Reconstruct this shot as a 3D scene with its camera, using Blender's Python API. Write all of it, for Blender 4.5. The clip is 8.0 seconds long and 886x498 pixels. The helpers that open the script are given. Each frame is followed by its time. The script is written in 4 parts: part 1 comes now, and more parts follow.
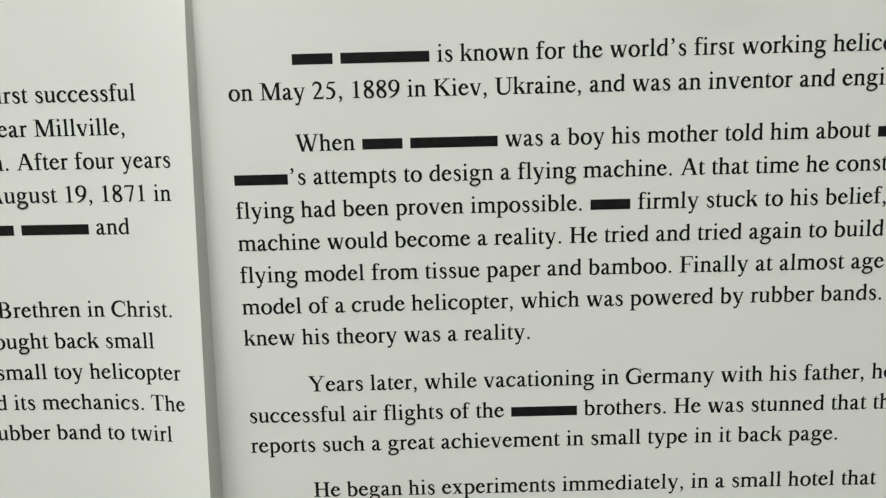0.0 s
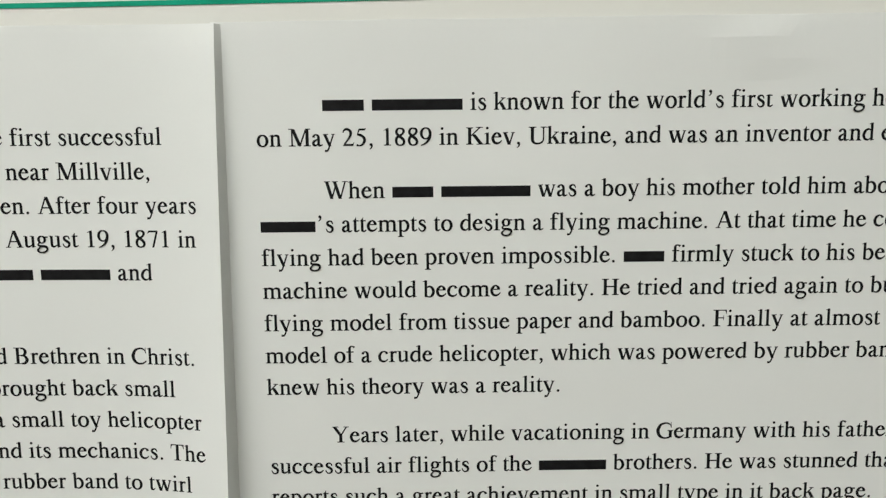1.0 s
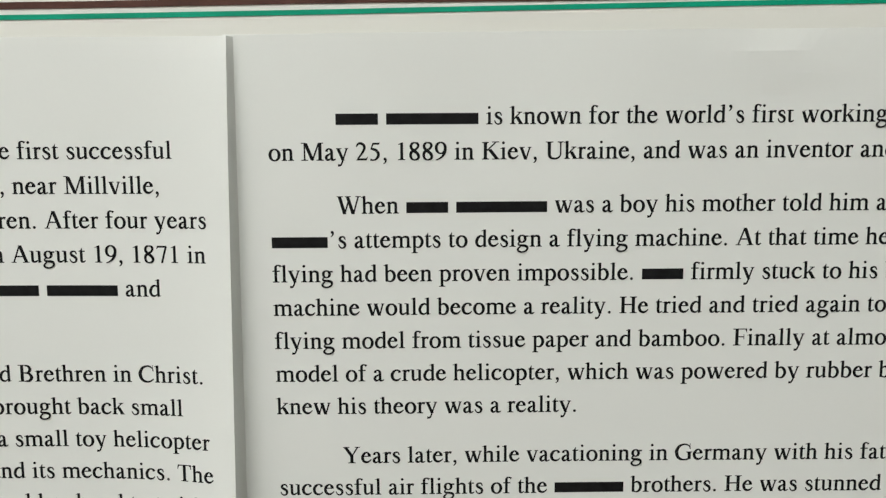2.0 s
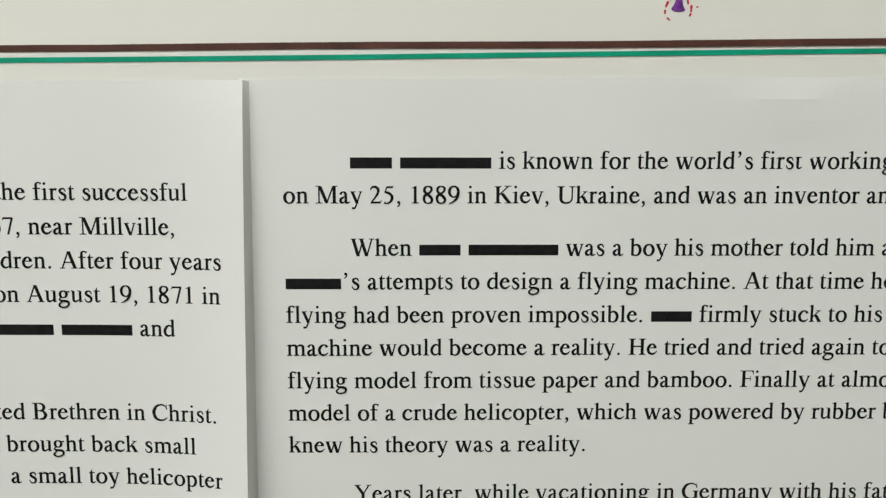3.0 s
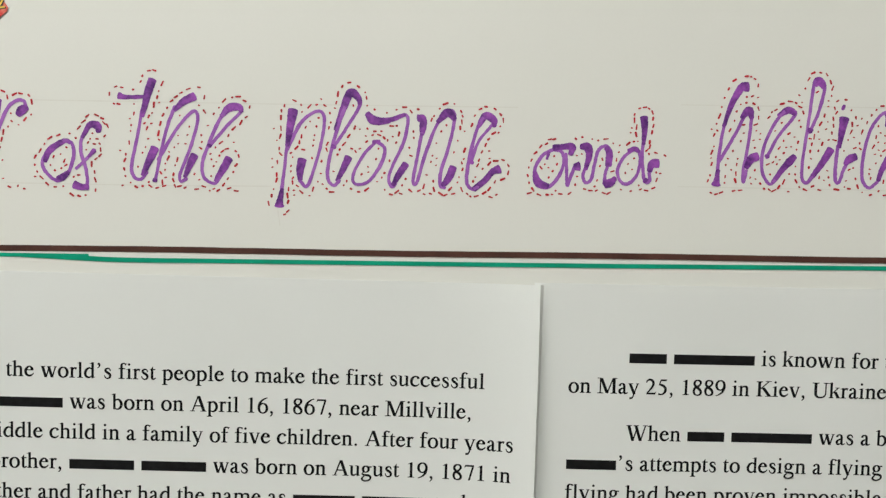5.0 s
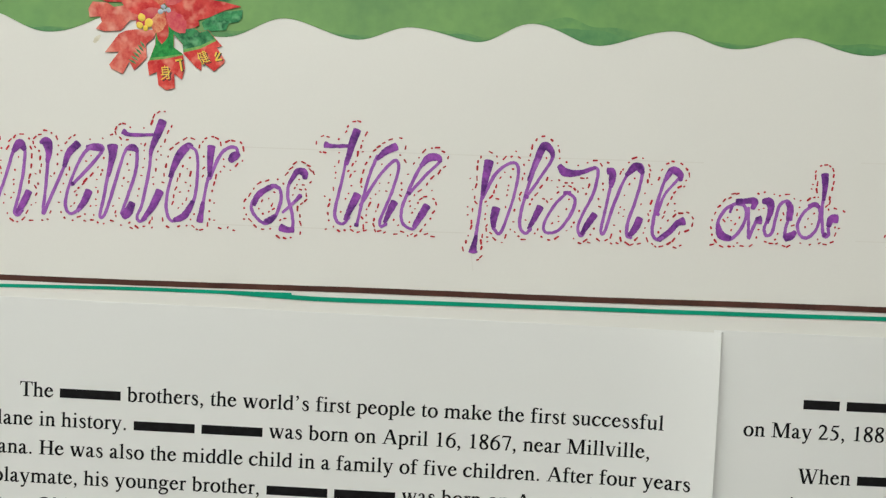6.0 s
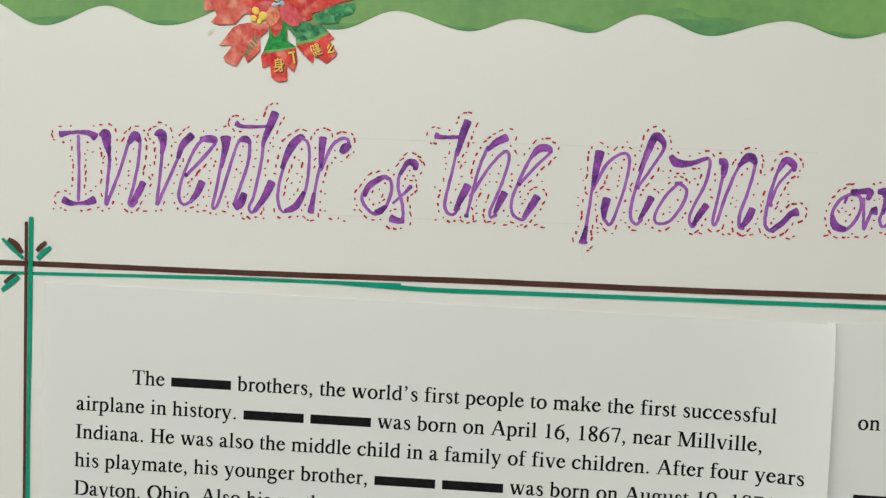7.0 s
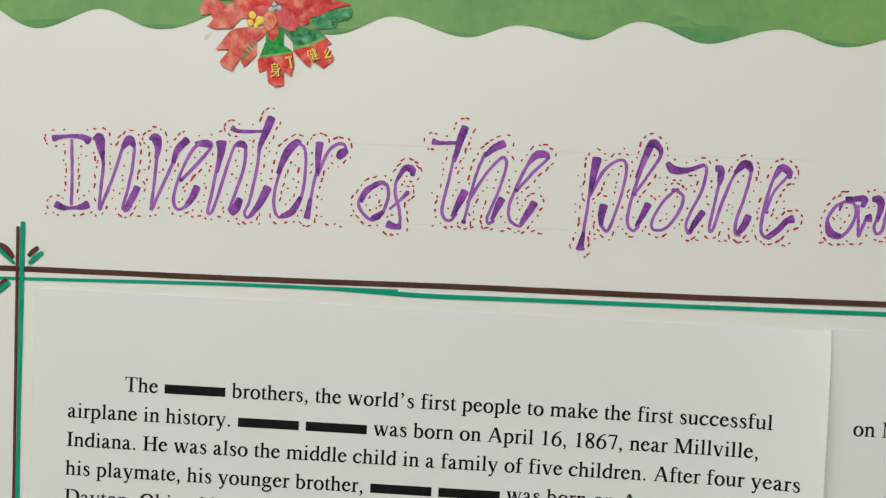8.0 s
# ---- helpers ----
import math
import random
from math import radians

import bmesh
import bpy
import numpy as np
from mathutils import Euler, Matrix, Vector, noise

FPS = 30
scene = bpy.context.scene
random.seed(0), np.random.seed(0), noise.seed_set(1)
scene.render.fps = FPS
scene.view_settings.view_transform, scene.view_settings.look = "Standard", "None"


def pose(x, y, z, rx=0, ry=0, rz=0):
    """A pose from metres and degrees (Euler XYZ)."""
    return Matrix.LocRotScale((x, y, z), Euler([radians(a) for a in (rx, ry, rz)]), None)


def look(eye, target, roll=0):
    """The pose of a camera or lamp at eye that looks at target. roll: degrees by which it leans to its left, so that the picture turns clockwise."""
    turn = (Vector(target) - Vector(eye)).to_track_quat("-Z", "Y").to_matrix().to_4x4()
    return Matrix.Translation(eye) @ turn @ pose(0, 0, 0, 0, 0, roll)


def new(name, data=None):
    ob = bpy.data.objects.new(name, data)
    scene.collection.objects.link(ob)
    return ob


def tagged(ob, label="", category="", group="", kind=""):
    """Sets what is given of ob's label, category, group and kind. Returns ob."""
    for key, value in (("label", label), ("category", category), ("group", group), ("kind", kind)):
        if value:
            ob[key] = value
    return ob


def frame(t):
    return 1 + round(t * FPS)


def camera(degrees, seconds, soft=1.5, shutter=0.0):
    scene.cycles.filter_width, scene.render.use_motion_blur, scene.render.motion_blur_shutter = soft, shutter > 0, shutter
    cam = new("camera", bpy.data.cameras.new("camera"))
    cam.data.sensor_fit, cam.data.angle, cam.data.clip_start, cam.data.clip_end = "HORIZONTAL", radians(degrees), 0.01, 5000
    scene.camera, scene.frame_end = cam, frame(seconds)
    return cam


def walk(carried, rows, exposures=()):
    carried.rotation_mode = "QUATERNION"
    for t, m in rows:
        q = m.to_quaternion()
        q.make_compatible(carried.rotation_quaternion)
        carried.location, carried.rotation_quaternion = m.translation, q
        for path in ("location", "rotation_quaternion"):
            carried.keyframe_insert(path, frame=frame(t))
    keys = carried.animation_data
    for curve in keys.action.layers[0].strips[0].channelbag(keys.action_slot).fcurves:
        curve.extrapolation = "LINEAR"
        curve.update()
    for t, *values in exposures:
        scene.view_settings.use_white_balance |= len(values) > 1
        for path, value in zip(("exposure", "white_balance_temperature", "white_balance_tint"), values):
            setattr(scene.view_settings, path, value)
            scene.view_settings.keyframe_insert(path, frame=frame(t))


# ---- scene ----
cam = camera(64.22, 8.0, 1.3)
PATH = [
    (0, pose(0.22624, -0.14100, 1.35958, 82.192, 1.413, 0.063)),
    (0.5, pose(0.22400, -0.13803, 1.36324, 82.726, 1.209, 0.106)),
    (1, pose(0.21948, -0.13700, 1.36788, 82.700, 0.604, -0.245)),
    (1.5, pose(0.21852, -0.13427, 1.37047, 82.088, 0.388, -0.433)),
    (1.7, pose(0.21769, -0.13415, 1.36857, 83.239, 0.414, -0.219)),
    (2.8, pose(0.21412, -0.13443, 1.37204, 83.797, 0.209, -0.595)),
    (3, pose(0.21318, -0.13474, 1.37716, 83.461, -0.019, -0.668)),
    (3.2, pose(0.21224, -0.13233, 1.37916, 83.950, -0.224, -0.983)),
    (3.5, pose(0.20822, -0.13104, 1.38146, 83.817, -0.189, -0.432)),
    (3.8, pose(0.19471, -0.13356, 1.38953, 84.565, -0.234, -0.918)),
    (4, pose(0.18833, -0.13667, 1.39899, 84.727, -0.497, -0.438)),
    (4.2, pose(0.18861, -0.13971, 1.40231, 86.632, -0.728, -0.296)),
    (4.5, pose(0.18349, -0.14157, 1.40281, 86.809, -0.761, -0.635)),
    (4.8, pose(0.16790, -0.14507, 1.40632, 86.742, -1.337, -0.051)),
    (5, pose(0.15546, -0.14808, 1.40781, 87.111, -1.379, -0.568)),
    (5.2, pose(0.14405, -0.15035, 1.40949, 87.880, -1.599, -0.428)),
    (6.3, pose(0.11214, -0.15554, 1.41747, 86.971, -2.698, 0.842)),
    (6.5, pose(0.10874, -0.15520, 1.41644, 87.351, -2.779, 0.532)),
    (6.8, pose(0.10333, -0.15652, 1.41550, 88.059, -2.697, 1.538)),
    (7, pose(0.09757, -0.15606, 1.41216, 87.613, -2.608, 2.142)),
    (7.2, pose(0.09189, -0.15619, 1.41146, 87.180, -2.714, 2.081)),
    (7.5, pose(0.08918, -0.15614, 1.40797, 87.261, -2.948, 1.385)),
    (7.8, pose(0.09402, -0.15587, 1.40991, 87.827, -2.797, 1.654)),
    (8, pose(0.09573, -0.15556, 1.41200, 88.166, -2.780, 1.232)),
]
walk(cam, PATH, [(0.0, 0.15), (1.5, 0.14), (3.5, 0.11), (5.0, 0.04), (6.5, 0.0), (8.0, -0.02)])
# ---- light ----
world = bpy.data.worlds.new("world")
scene.world = world
world.use_nodes = True
world.node_tree.nodes["Background"].inputs[0].default_value = (0.95, 0.97, 1.0, 1)
world.node_tree.nodes["Background"].inputs[1].default_value = 0.05


def area_lamp(name, eye, target, w, h, power, colour):
    data = bpy.data.lights.new(name, "AREA")
    data.shape, data.size, data.size_y, data.energy, data.color = "RECTANGLE", w, h, power, colour
    ob = new(name, data)
    ob.matrix_world = look(eye, target)
    return ob


# unseen ceiling light, added and placed to brighten the poster from above left
ADDED_LAMP = (-0.30, -0.72, 2.32)
area_lamp("added_lamp_light", ADDED_LAMP, (ADDED_LAMP[0], ADDED_LAMP[1], 0), 1.16, 0.86, 10.7, (0.955, 0.978, 0.965))

# ---- materials ----


def surface(name, a, b, rough=0.6, scale=60.0, spread=0.5, bump=0.0, fine=900.0, gloss=0.5, jitter=0.0, spots=None):
    """Two tones mixed by coarse and fine noise in metres, with fine relief."""
    m = bpy.data.materials.new(name)
    m.use_nodes = True
    nodes, links = m.node_tree.nodes, m.node_tree.links
    bsdf = nodes["Principled BSDF"]
    co = nodes.new("ShaderNodeNewGeometry")
    n1, n2 = nodes.new("ShaderNodeTexNoise"), nodes.new("ShaderNodeTexNoise")
    n1.inputs["Scale"].default_value, n1.inputs["Detail"].default_value = scale, 5
    n2.inputs["Scale"].default_value, n2.inputs["Detail"].default_value = fine, 3
    for n in (n1, n2):
        links.new(co.outputs["Position"], n.inputs["Vector"])
    add = nodes.new("ShaderNodeMath")
    add.operation = "MULTIPLY_ADD"
    links.new(n2.outputs["Fac"], add.inputs[0])
    add.inputs[1].default_value = 0.35
    links.new(n1.outputs["Fac"], add.inputs[2])
    ramp = nodes.new("ShaderNodeMapRange")
    ramp.inputs["From Min"].default_value = 0.675 - spread / 2
    ramp.inputs["From Max"].default_value = 0.675 + spread / 2
    links.new(add.outputs[0], ramp.inputs["Value"])
    mix = nodes.new("ShaderNodeMix")
    mix.data_type = "RGBA"
    mix.inputs["A"].default_value, mix.inputs["B"].default_value = (*a, 1), (*b, 1)
    links.new(ramp.outputs[0], mix.inputs["Factor"])
    out = mix.outputs["Result"]
    if spots:
        n3 = nodes.new("ShaderNodeTexNoise")
        n3.inputs["Scale"].default_value, n3.inputs["Detail"].default_value = spots[1], 2
        links.new(co.outputs["Position"], n3.inputs["Vector"])
        r3 = nodes.new("ShaderNodeMapRange")
        r3.inputs["From Min"].default_value, r3.inputs["From Max"].default_value = spots[2], spots[3]
        links.new(n3.outputs["Fac"], r3.inputs["Value"])
        m3 = nodes.new("ShaderNodeMix")
        m3.data_type = "RGBA"
        links.new(r3.outputs[0], m3.inputs["Factor"])
        links.new(out, m3.inputs["A"])
        m3.inputs["B"].default_value = (*spots[0], 1)
        out = m3.outputs["Result"]
    if jitter:
        info, hsv, mr = nodes.new("ShaderNodeObjectInfo"), nodes.new("ShaderNodeHueSaturation"), nodes.new("ShaderNodeMapRange")
        mr.inputs["To Min"].default_value, mr.inputs["To Max"].default_value = 1 - jitter, 1 + jitter
        links.new(info.outputs["Random"], mr.inputs["Value"])
        links.new(mr.outputs[0], hsv.inputs["Value"])
        links.new(out, hsv.inputs["Color"])
        out = hsv.outputs["Color"]
    links.new(out, bsdf.inputs["Base Color"])
    bsdf.inputs["Roughness"].default_value = rough
    bsdf.inputs["Specular IOR Level"].default_value = gloss
    if bump:
        bp = nodes.new("ShaderNodeBump")
        bp.inputs["Strength"].default_value, bp.inputs["Distance"].default_value = bump, 0.0004
        links.new(add.outputs[0], bp.inputs["Height"])
        links.new(bp.outputs[0], bsdf.inputs["Normal"])
    return m


POSTER = surface("poster_card", (0.725, 0.735, 0.68), (0.755, 0.765, 0.71), 0.42, 12, 0.6, 0.04, 1500, 0.8)
PAPER = surface("printer_paper", (0.852, 0.88, 0.85), (0.88, 0.91, 0.88), 0.42, 16, 0.6, 0.06, 2200, 0.8)
def lets_light_through(m, share):
    nodes, links = m.node_tree.nodes, m.node_tree.links
    bsdf, out = nodes["Principled BSDF"], nodes["Material Output"]
    thin, mix = nodes.new("ShaderNodeBsdfTranslucent"), nodes.new("ShaderNodeMixShader")
    thin.inputs["Color"].default_value = (0.85, 0.86, 0.82, 1)
    mix.inputs[0].default_value = share
    links.new(bsdf.outputs[0], mix.inputs[1])
    links.new(thin.outputs[0], mix.inputs[2])
    links.new(mix.outputs[0], out.inputs[0])


lets_light_through(PAPER, 0.18)
PRINT = surface("black_toner", (0.003, 0.003, 0.0035), (0.012, 0.012, 0.013), 0.75, 500, 0.6, 0, 4000, 0.15)
PURPLE = surface("purple_marker", (0.23, 0.055, 0.35), (0.41, 0.155, 0.53), 0.5, 260, 0.5, 0, 1500)
DEEP_PURPLE = surface("purple_marker_double_pass", (0.075, 0.011, 0.15), (0.33, 0.08, 0.44), 0.45, 330, 0.34, 0, 1500)
RED_DOTS = surface("red_pen", (0.55, 0.012, 0.028), (0.37, 0.014, 0.018), 0.5, 90, 0.4, 0, 700)
BROWN = surface("brown_marker", (0.05, 0.021, 0.016), (0.11, 0.046, 0.034), 0.45, 110, 0.5, 0, 1800, 0.25)
GREEN = surface("green_marker", (0.002, 0.25, 0.145), (0.004, 0.36, 0.22), 0.5, 130, 0.6, 0, 1500, 0.15)
PENCIL = surface("faint_pencil", (0.68, 0.68, 0.62), (0.73, 0.735, 0.675), 0.6, 300, 0.6, 0, 2500)
LEAF_GREEN = surface("green_painted_paper", (0.115, 0.27, 0.085), (0.20, 0.40, 0.115), 0.55, 55, 0.5, 0.12, 420, 0.5, 0, ((0.09, 0.26, 0.085), 45, 0.6, 0.76))
PETAL_RED = surface("red_foil_paper", (0.47, 0.012, 0.018), (0.70, 0.085, 0.065), 0.45, 330, 0.42, 0.2, 2200, 0.3, 0.12, ((0.71, 0.25, 0.18), 430, 0.5, 0.72))
PETAL_SALMON = surface("salmon_red_paper", (0.52, 0.03, 0.03), (0.74, 0.19, 0.13), 0.45, 280, 0.42, 0.2, 2200, 0.3, 0.06, ((0.76, 0.33, 0.25), 380, 0.47, 0.72))
BRIGHT_GREEN = surface("bright_green_print", (0.004, 0.17, 0.035), (0.03, 0.36, 0.07), 0.45, 700, 0.3, 0.15, 2600, 0.3)
PETAL_ORANGE = surface("orange_red_paper", (0.64, 0.10, 0.055), (0.77, 0.36, 0.18), 0.45, 520, 0.26, 0.15, 2600, 0.35, 0.12, ((0.56, 0.06, 0.07), 300, 0.52, 0.68))
PETAL_PINK = surface("pink_red_paper", (0.56, 0.035, 0.075), (0.68, 0.16, 0.14), 0.45, 420, 0.34, 0.12, 1800, 0.35, 0.1)
LIME = surface("yellow_green_print", (0.07, 0.30, 0.06), (0.26, 0.46, 0.12), 0.45, 700, 0.3, 0, 1500)
# black of the drop shadows painted behind the yellow characters
SIGN_SHADOW = surface("black_sign_shadow", (0.02, 0.018, 0.015), (0.06, 0.04, 0.03), 0.5, 500, 0.5, 0, 1500)
PETAL_GREEN = surface("green_leaf_print", (0.006, 0.11, 0.04), (0.045, 0.29, 0.10), 0.45, 600, 0.26, 0.15, 2600, 0.35, 0.1, ((0.14, 0.42, 0.20), 460, 0.5, 0.66))
YELLOW = surface("yellow_print", (0.80, 0.55, 0.03), (0.85, 0.68, 0.12), 0.7, 200, 0.6, 0, 1500)
BLUE_GREY = surface("blue_grey_print", (0.30, 0.40, 0.48), (0.50, 0.58, 0.62), 0.5, 300, 0.6, 0, 1500)
WALL = surface("painted_wall", (0.76, 0.76, 0.75), (0.80, 0.80, 0.79), 0.7, 3, 0.6, 0.1, 300)
FLOOR = surface("wood_floor", (0.26, 0.21, 0.16), (0.36, 0.30, 0.23), 0.5, 6, 0.6, 0.1, 80)
CEILING = surface("white_ceiling", (0.78, 0.78, 0.76), (0.82, 0.82, 0.80), 0.8, 3, 0.6, 0.1, 200)
ADDED_LAMP_METAL = surface("added_lamp_metal", (0.72, 0.72, 0.70), (0.78, 0.78, 0.76), 0.4, 20, 0.6)

# glow of the added ceiling panel, a second share of its light
ADDED_GLOW = bpy.data.materials.new("added_lamp_glow")
ADDED_GLOW.use_nodes = True
d = ADDED_GLOW.node_tree.nodes["Principled BSDF"]
d.inputs["Base Color"].default_value = (0.9, 0.9, 0.88, 1)
d.inputs["Emission Color"].default_value = (1.0, 0.98, 0.93, 1)
d.inputs["Emission Strength"].default_value = 5.0

# ---- mesh helpers (board places are millimetres: x right, z up from the ruled line at 1.4 m) ----
ZERO = 1.4


def mesh_object(name, verts, faces, materials, parent=None, label="", slots=None, smooth=False):
    me = bpy.data.meshes.new(name)
    me.from_pydata(verts, [], faces)
    for m in materials:
        me.materials.append(m)
    if slots:
        me.polygons.foreach_set("material_index", slots)
    if smooth:
        me.polygons.foreach_set("use_smooth", [True] * len(faces))
    me.update()
    ob = new(name, me)
    if parent:
        ob.parent = parent
    if label:
        tagged(ob, label)
    return ob


def box(name, lo, hi, material, parent=None, label="", bevel=0.0):
    bm = bmesh.new()
    bmesh.ops.create_cube(bm, size=1)
    size, mid = Vector(hi) - Vector(lo), (Vector(hi) + Vector(lo)) / 2
    for v in bm.verts:
        v.co = Vector(v.co[k] * size[k] for k in range(3)) + mid
    if bevel:
        bmesh.ops.bevel(bm, geom=bm.edges[:], offset=bevel, segments=2, affect="EDGES")
    me = bpy.data.meshes.new(name)
    bm.to_mesh(me)
    bm.free()
    me.materials.append(material)
    ob = new(name, me)
    if parent:
        ob.parent = parent
    if label:
        tagged(ob, label)
    return ob


def spline(points, steps=7):
    """A smooth curve through (x, z, width) points."""
    p = [np.array(q, float) for q in points]
    p = [2 * p[0] - p[1], *p, 2 * p[-1] - p[-2]]
    out = []
    for a, b, c, e in zip(p, p[1:], p[2:], p[3:]):
        for k in range(steps):
            t = k / steps
            out.append(0.5 * (2 * b + (c - a) * t + (2 * a - 5 * b + 4 * c - e) * t * t + (3 * b - a - 3 * c + e) * t ** 3))
    out.append(p[-2])
    return out


def ribbon(points, y, verts, faces, wobble=0.0, rng=random, smooth=True, blunt=False):
    """Adds a pen stroke of varying width, with rounded ends, to verts and faces."""
    line = spline(points) if smooth else [np.array(q, float) for q in points]
    base, n = len(verts), len(line)
    tangents = []
    for k in range(n):
        a, b = line[max(k - 1, 0)][:2], line[min(k + 1, n - 1)][:2]
        t = b - a
        tangents.append(t / (np.linalg.norm(t) + 1e-9))
    for k, (x, z, w) in enumerate(line):
        tx, tz = tangents[k]
        h1, h2 = (max(w, 0.25) / 2 + rng.uniform(-wobble, wobble) for _ in range(2))
        y -= 4e-7
        verts.append(((x - tz * h1) / 1000, y, ZERO + (z + tx * h1) / 1000))
        verts.append(((x + tz * h2) / 1000, y, ZERO + (z - tx * h2) / 1000))
    for k in range(n - 1):
        i = base + 2 * k
        faces.append((i, i + 1, i + 3, i + 2))
    for k, sign in ((0, -1), (n - 1, 1)):
        x, z, w = line[k]
        tx, tz = tangents[k] * sign
        r = max(w, 0.25) / 2
        first = len(verts)
        reach = 0.35 if blunt else 1.0
        for j in range(7):
            a = math.pi * j / 6 - math.pi / 2
            u, v = reach * math.cos(a) * r, math.sin(a) * r
            verts.append(((x + tx * u - tz * v) / 1000, y, ZERO + (z + tz * u + tx * v) / 1000))
        faces.append(tuple(range(first, first + 7)))


def sheet(name, x0, x1, z0, z1, nx, nz, thick, lift, material, parent=None, turn=0.0, cut=0.0):
    """A thin curved sheet facing the camera; lift(x, z) in millimetres towards it."""
    verts, faces = [], []
    for side in (0, 1):
        for j in range(nz + 1):
            for i in range(nx + 1):
                x, z = x0 + (x1 - x0) * i / nx, z0 + (z1 - z0) * j / nz
                zz = z + turn * (x - x0)
                xx = x - turn * (z - z1) - cut * (z1 - z) * ((x - x0) / (x1 - x0)) ** 6
                verts.append((xx / 1000, -(lift(xx, zz) + (thick if side == 0 else 0.02)) / 1000, ZERO + zz / 1000))
    w, half = nx + 1, (nx + 1) * (nz + 1)
    for j in range(nz):
        for i in range(nx):
            a = j * w + i
            faces.append((a, a + 1, a + w + 1, a + w))
            faces.append((half + a, half + a + w, half + a + w + 1, half + a + 1))
    for i in range(nx):
        for j, flip in ((0, False), (nz, True)):
            a = j * w + i
            q = (a, half + a, half + a + 1, a + 1)
            faces.append(q[::-1] if flip else q)
    for j in range(nz):
        for i, flip in ((0, True), (nx, False)):
            a = j * w + i
            q = (a, half + a, half + a + w, a + w)
            faces.append(q[::-1] if flip else q)
    return mesh_object(name, verts, faces, [material], parent, smooth=False)


# ---- the room ----
ROOM = dict(x0=-1.9, x1=2.3, y0=-3.2, y1=0.006, z1=2.4)
wall_n = box("wall_north", (ROOM["x0"], 0.006, 0), (ROOM["x1"], 0.12, ROOM["z1"]), WALL)
tagged(wall_n, "plain off-white painted wall behind the poster", "wall", kind="structure")
for nm, lo, hi in (("wall_south", (-1.9, -3.32, 0), (2.3, -3.2, 2.4)), ("wall_west", (-2.02, -3.32, 0), (-1.9, 0.12, 2.4)), ("wall_east", (2.3, -3.32, 0), (2.42, 0.12, 2.4))):
    tagged(box(nm, lo, hi, WALL), "plain off-white painted room wall", "wall", kind="structure")
tagged(box("floor", (-2.02, -3.32, -0.1), (2.42, 0.12, 0), FLOOR), "brown wooden floor of the room", "floor", kind="structure")
tagged(box("ceiling", (-2.02, -3.32, 2.4), (2.42, 0.12, 2.5), CEILING), "plain white ceiling of the room", "ceiling", kind="structure")
# body and glowing face of the unseen, added light panel
lamp = box("added_ceiling_lamp", (ADDED_LAMP[0] - 0.62, ADDED_LAMP[1] - 0.47, 2.34), (ADDED_LAMP[0] + 0.62, ADDED_LAMP[1] + 0.47, 2.4), ADDED_LAMP_METAL, bevel=0.008)
tagged(lamp, "unseen ceiling light panel added to light the poster", "lamp")
box("diffuser", (ADDED_LAMP[0] - 0.58, ADDED_LAMP[1] - 0.43, 2.33), (ADDED_LAMP[0] + 0.58, ADDED_LAMP[1] + 0.43, 2.3405), ADDED_GLOW, lamp, "glowing face of the added light panel")

# ---- the poster and its ruled lines ----
poster = box("poster_board", (-0.075, 0, 1.02), (0.485, 0.006, 1.555), POSTER, bevel=0.0008)
tagged(poster, "white poster board with marker lettering fixed to the wall", "poster")
INK = -0.00003


def stroke(name, points, material, label, wobble=0.012, y=INK, smooth=True, blunt=True):
    verts, faces = [], []
    ribbon(points, y, verts, faces, wobble, random.Random(len(points) + int(points[0][0] * 10)), smooth, blunt)
    return mesh_object(name, verts, faces, [material], poster, label)


def ruled(a, b, w, n=60, sway=0.08, seed=1):
    rng = random.Random(seed)
    return [(a[0] + (b[0] - a[0]) * k / n, a[1] + (b[1] - a[1]) * k / n + sway * math.sin(k * 0.37 + seed) + rng.uniform(-0.02, 0.02), w * rng.uniform(0.98, 1.02)) for k in range(n + 1)]


stroke("border_line", ruled((-9.0, -2.2), (335, 0.95), 1.25), BROWN, "thick brown ruled marker line")
stroke("border_line", [(-9.0, -4.1, 1.0), (-6.5, -4.35, 0.75), (42, -3.2, 0.8), (70, -2.95, 0.8), (83, -2.75, 0.7)], GREEN, "green ruled marker line", y=INK - 0.00003)
stroke("border_line", [(66, -2.95, 0.6), (76, -3.15, 1.0), (90.5, -3.5, 1.0), (113, -3.25, 0.95), (185, -2.5, 0.95), (271, -1.3, 0.95), (335, -0.6, 0.95)], GREEN, "green ruled marker line", y=INK - 0.00006)
stroke("border_line", [(-2.3, 7.3, 0.8), (-1.95, -20, 0.72), (-1.4, -61, 0.72), (-0.85, -120, 0.72), (-0.3, -200, 0.72)], BROWN, "thin brown upright marker line", y=INK - 0.00009)
stroke("border_line", [(-1.2, 8.4, 1.05), (-1.05, -12, 1.0), (-0.85, -38, 0.75), (-0.6, -61, 0.95), (-0.1, -120, 1.0), (0.4, -200, 1.0)], GREEN, "green upright marker line", y=INK - 0.00012)
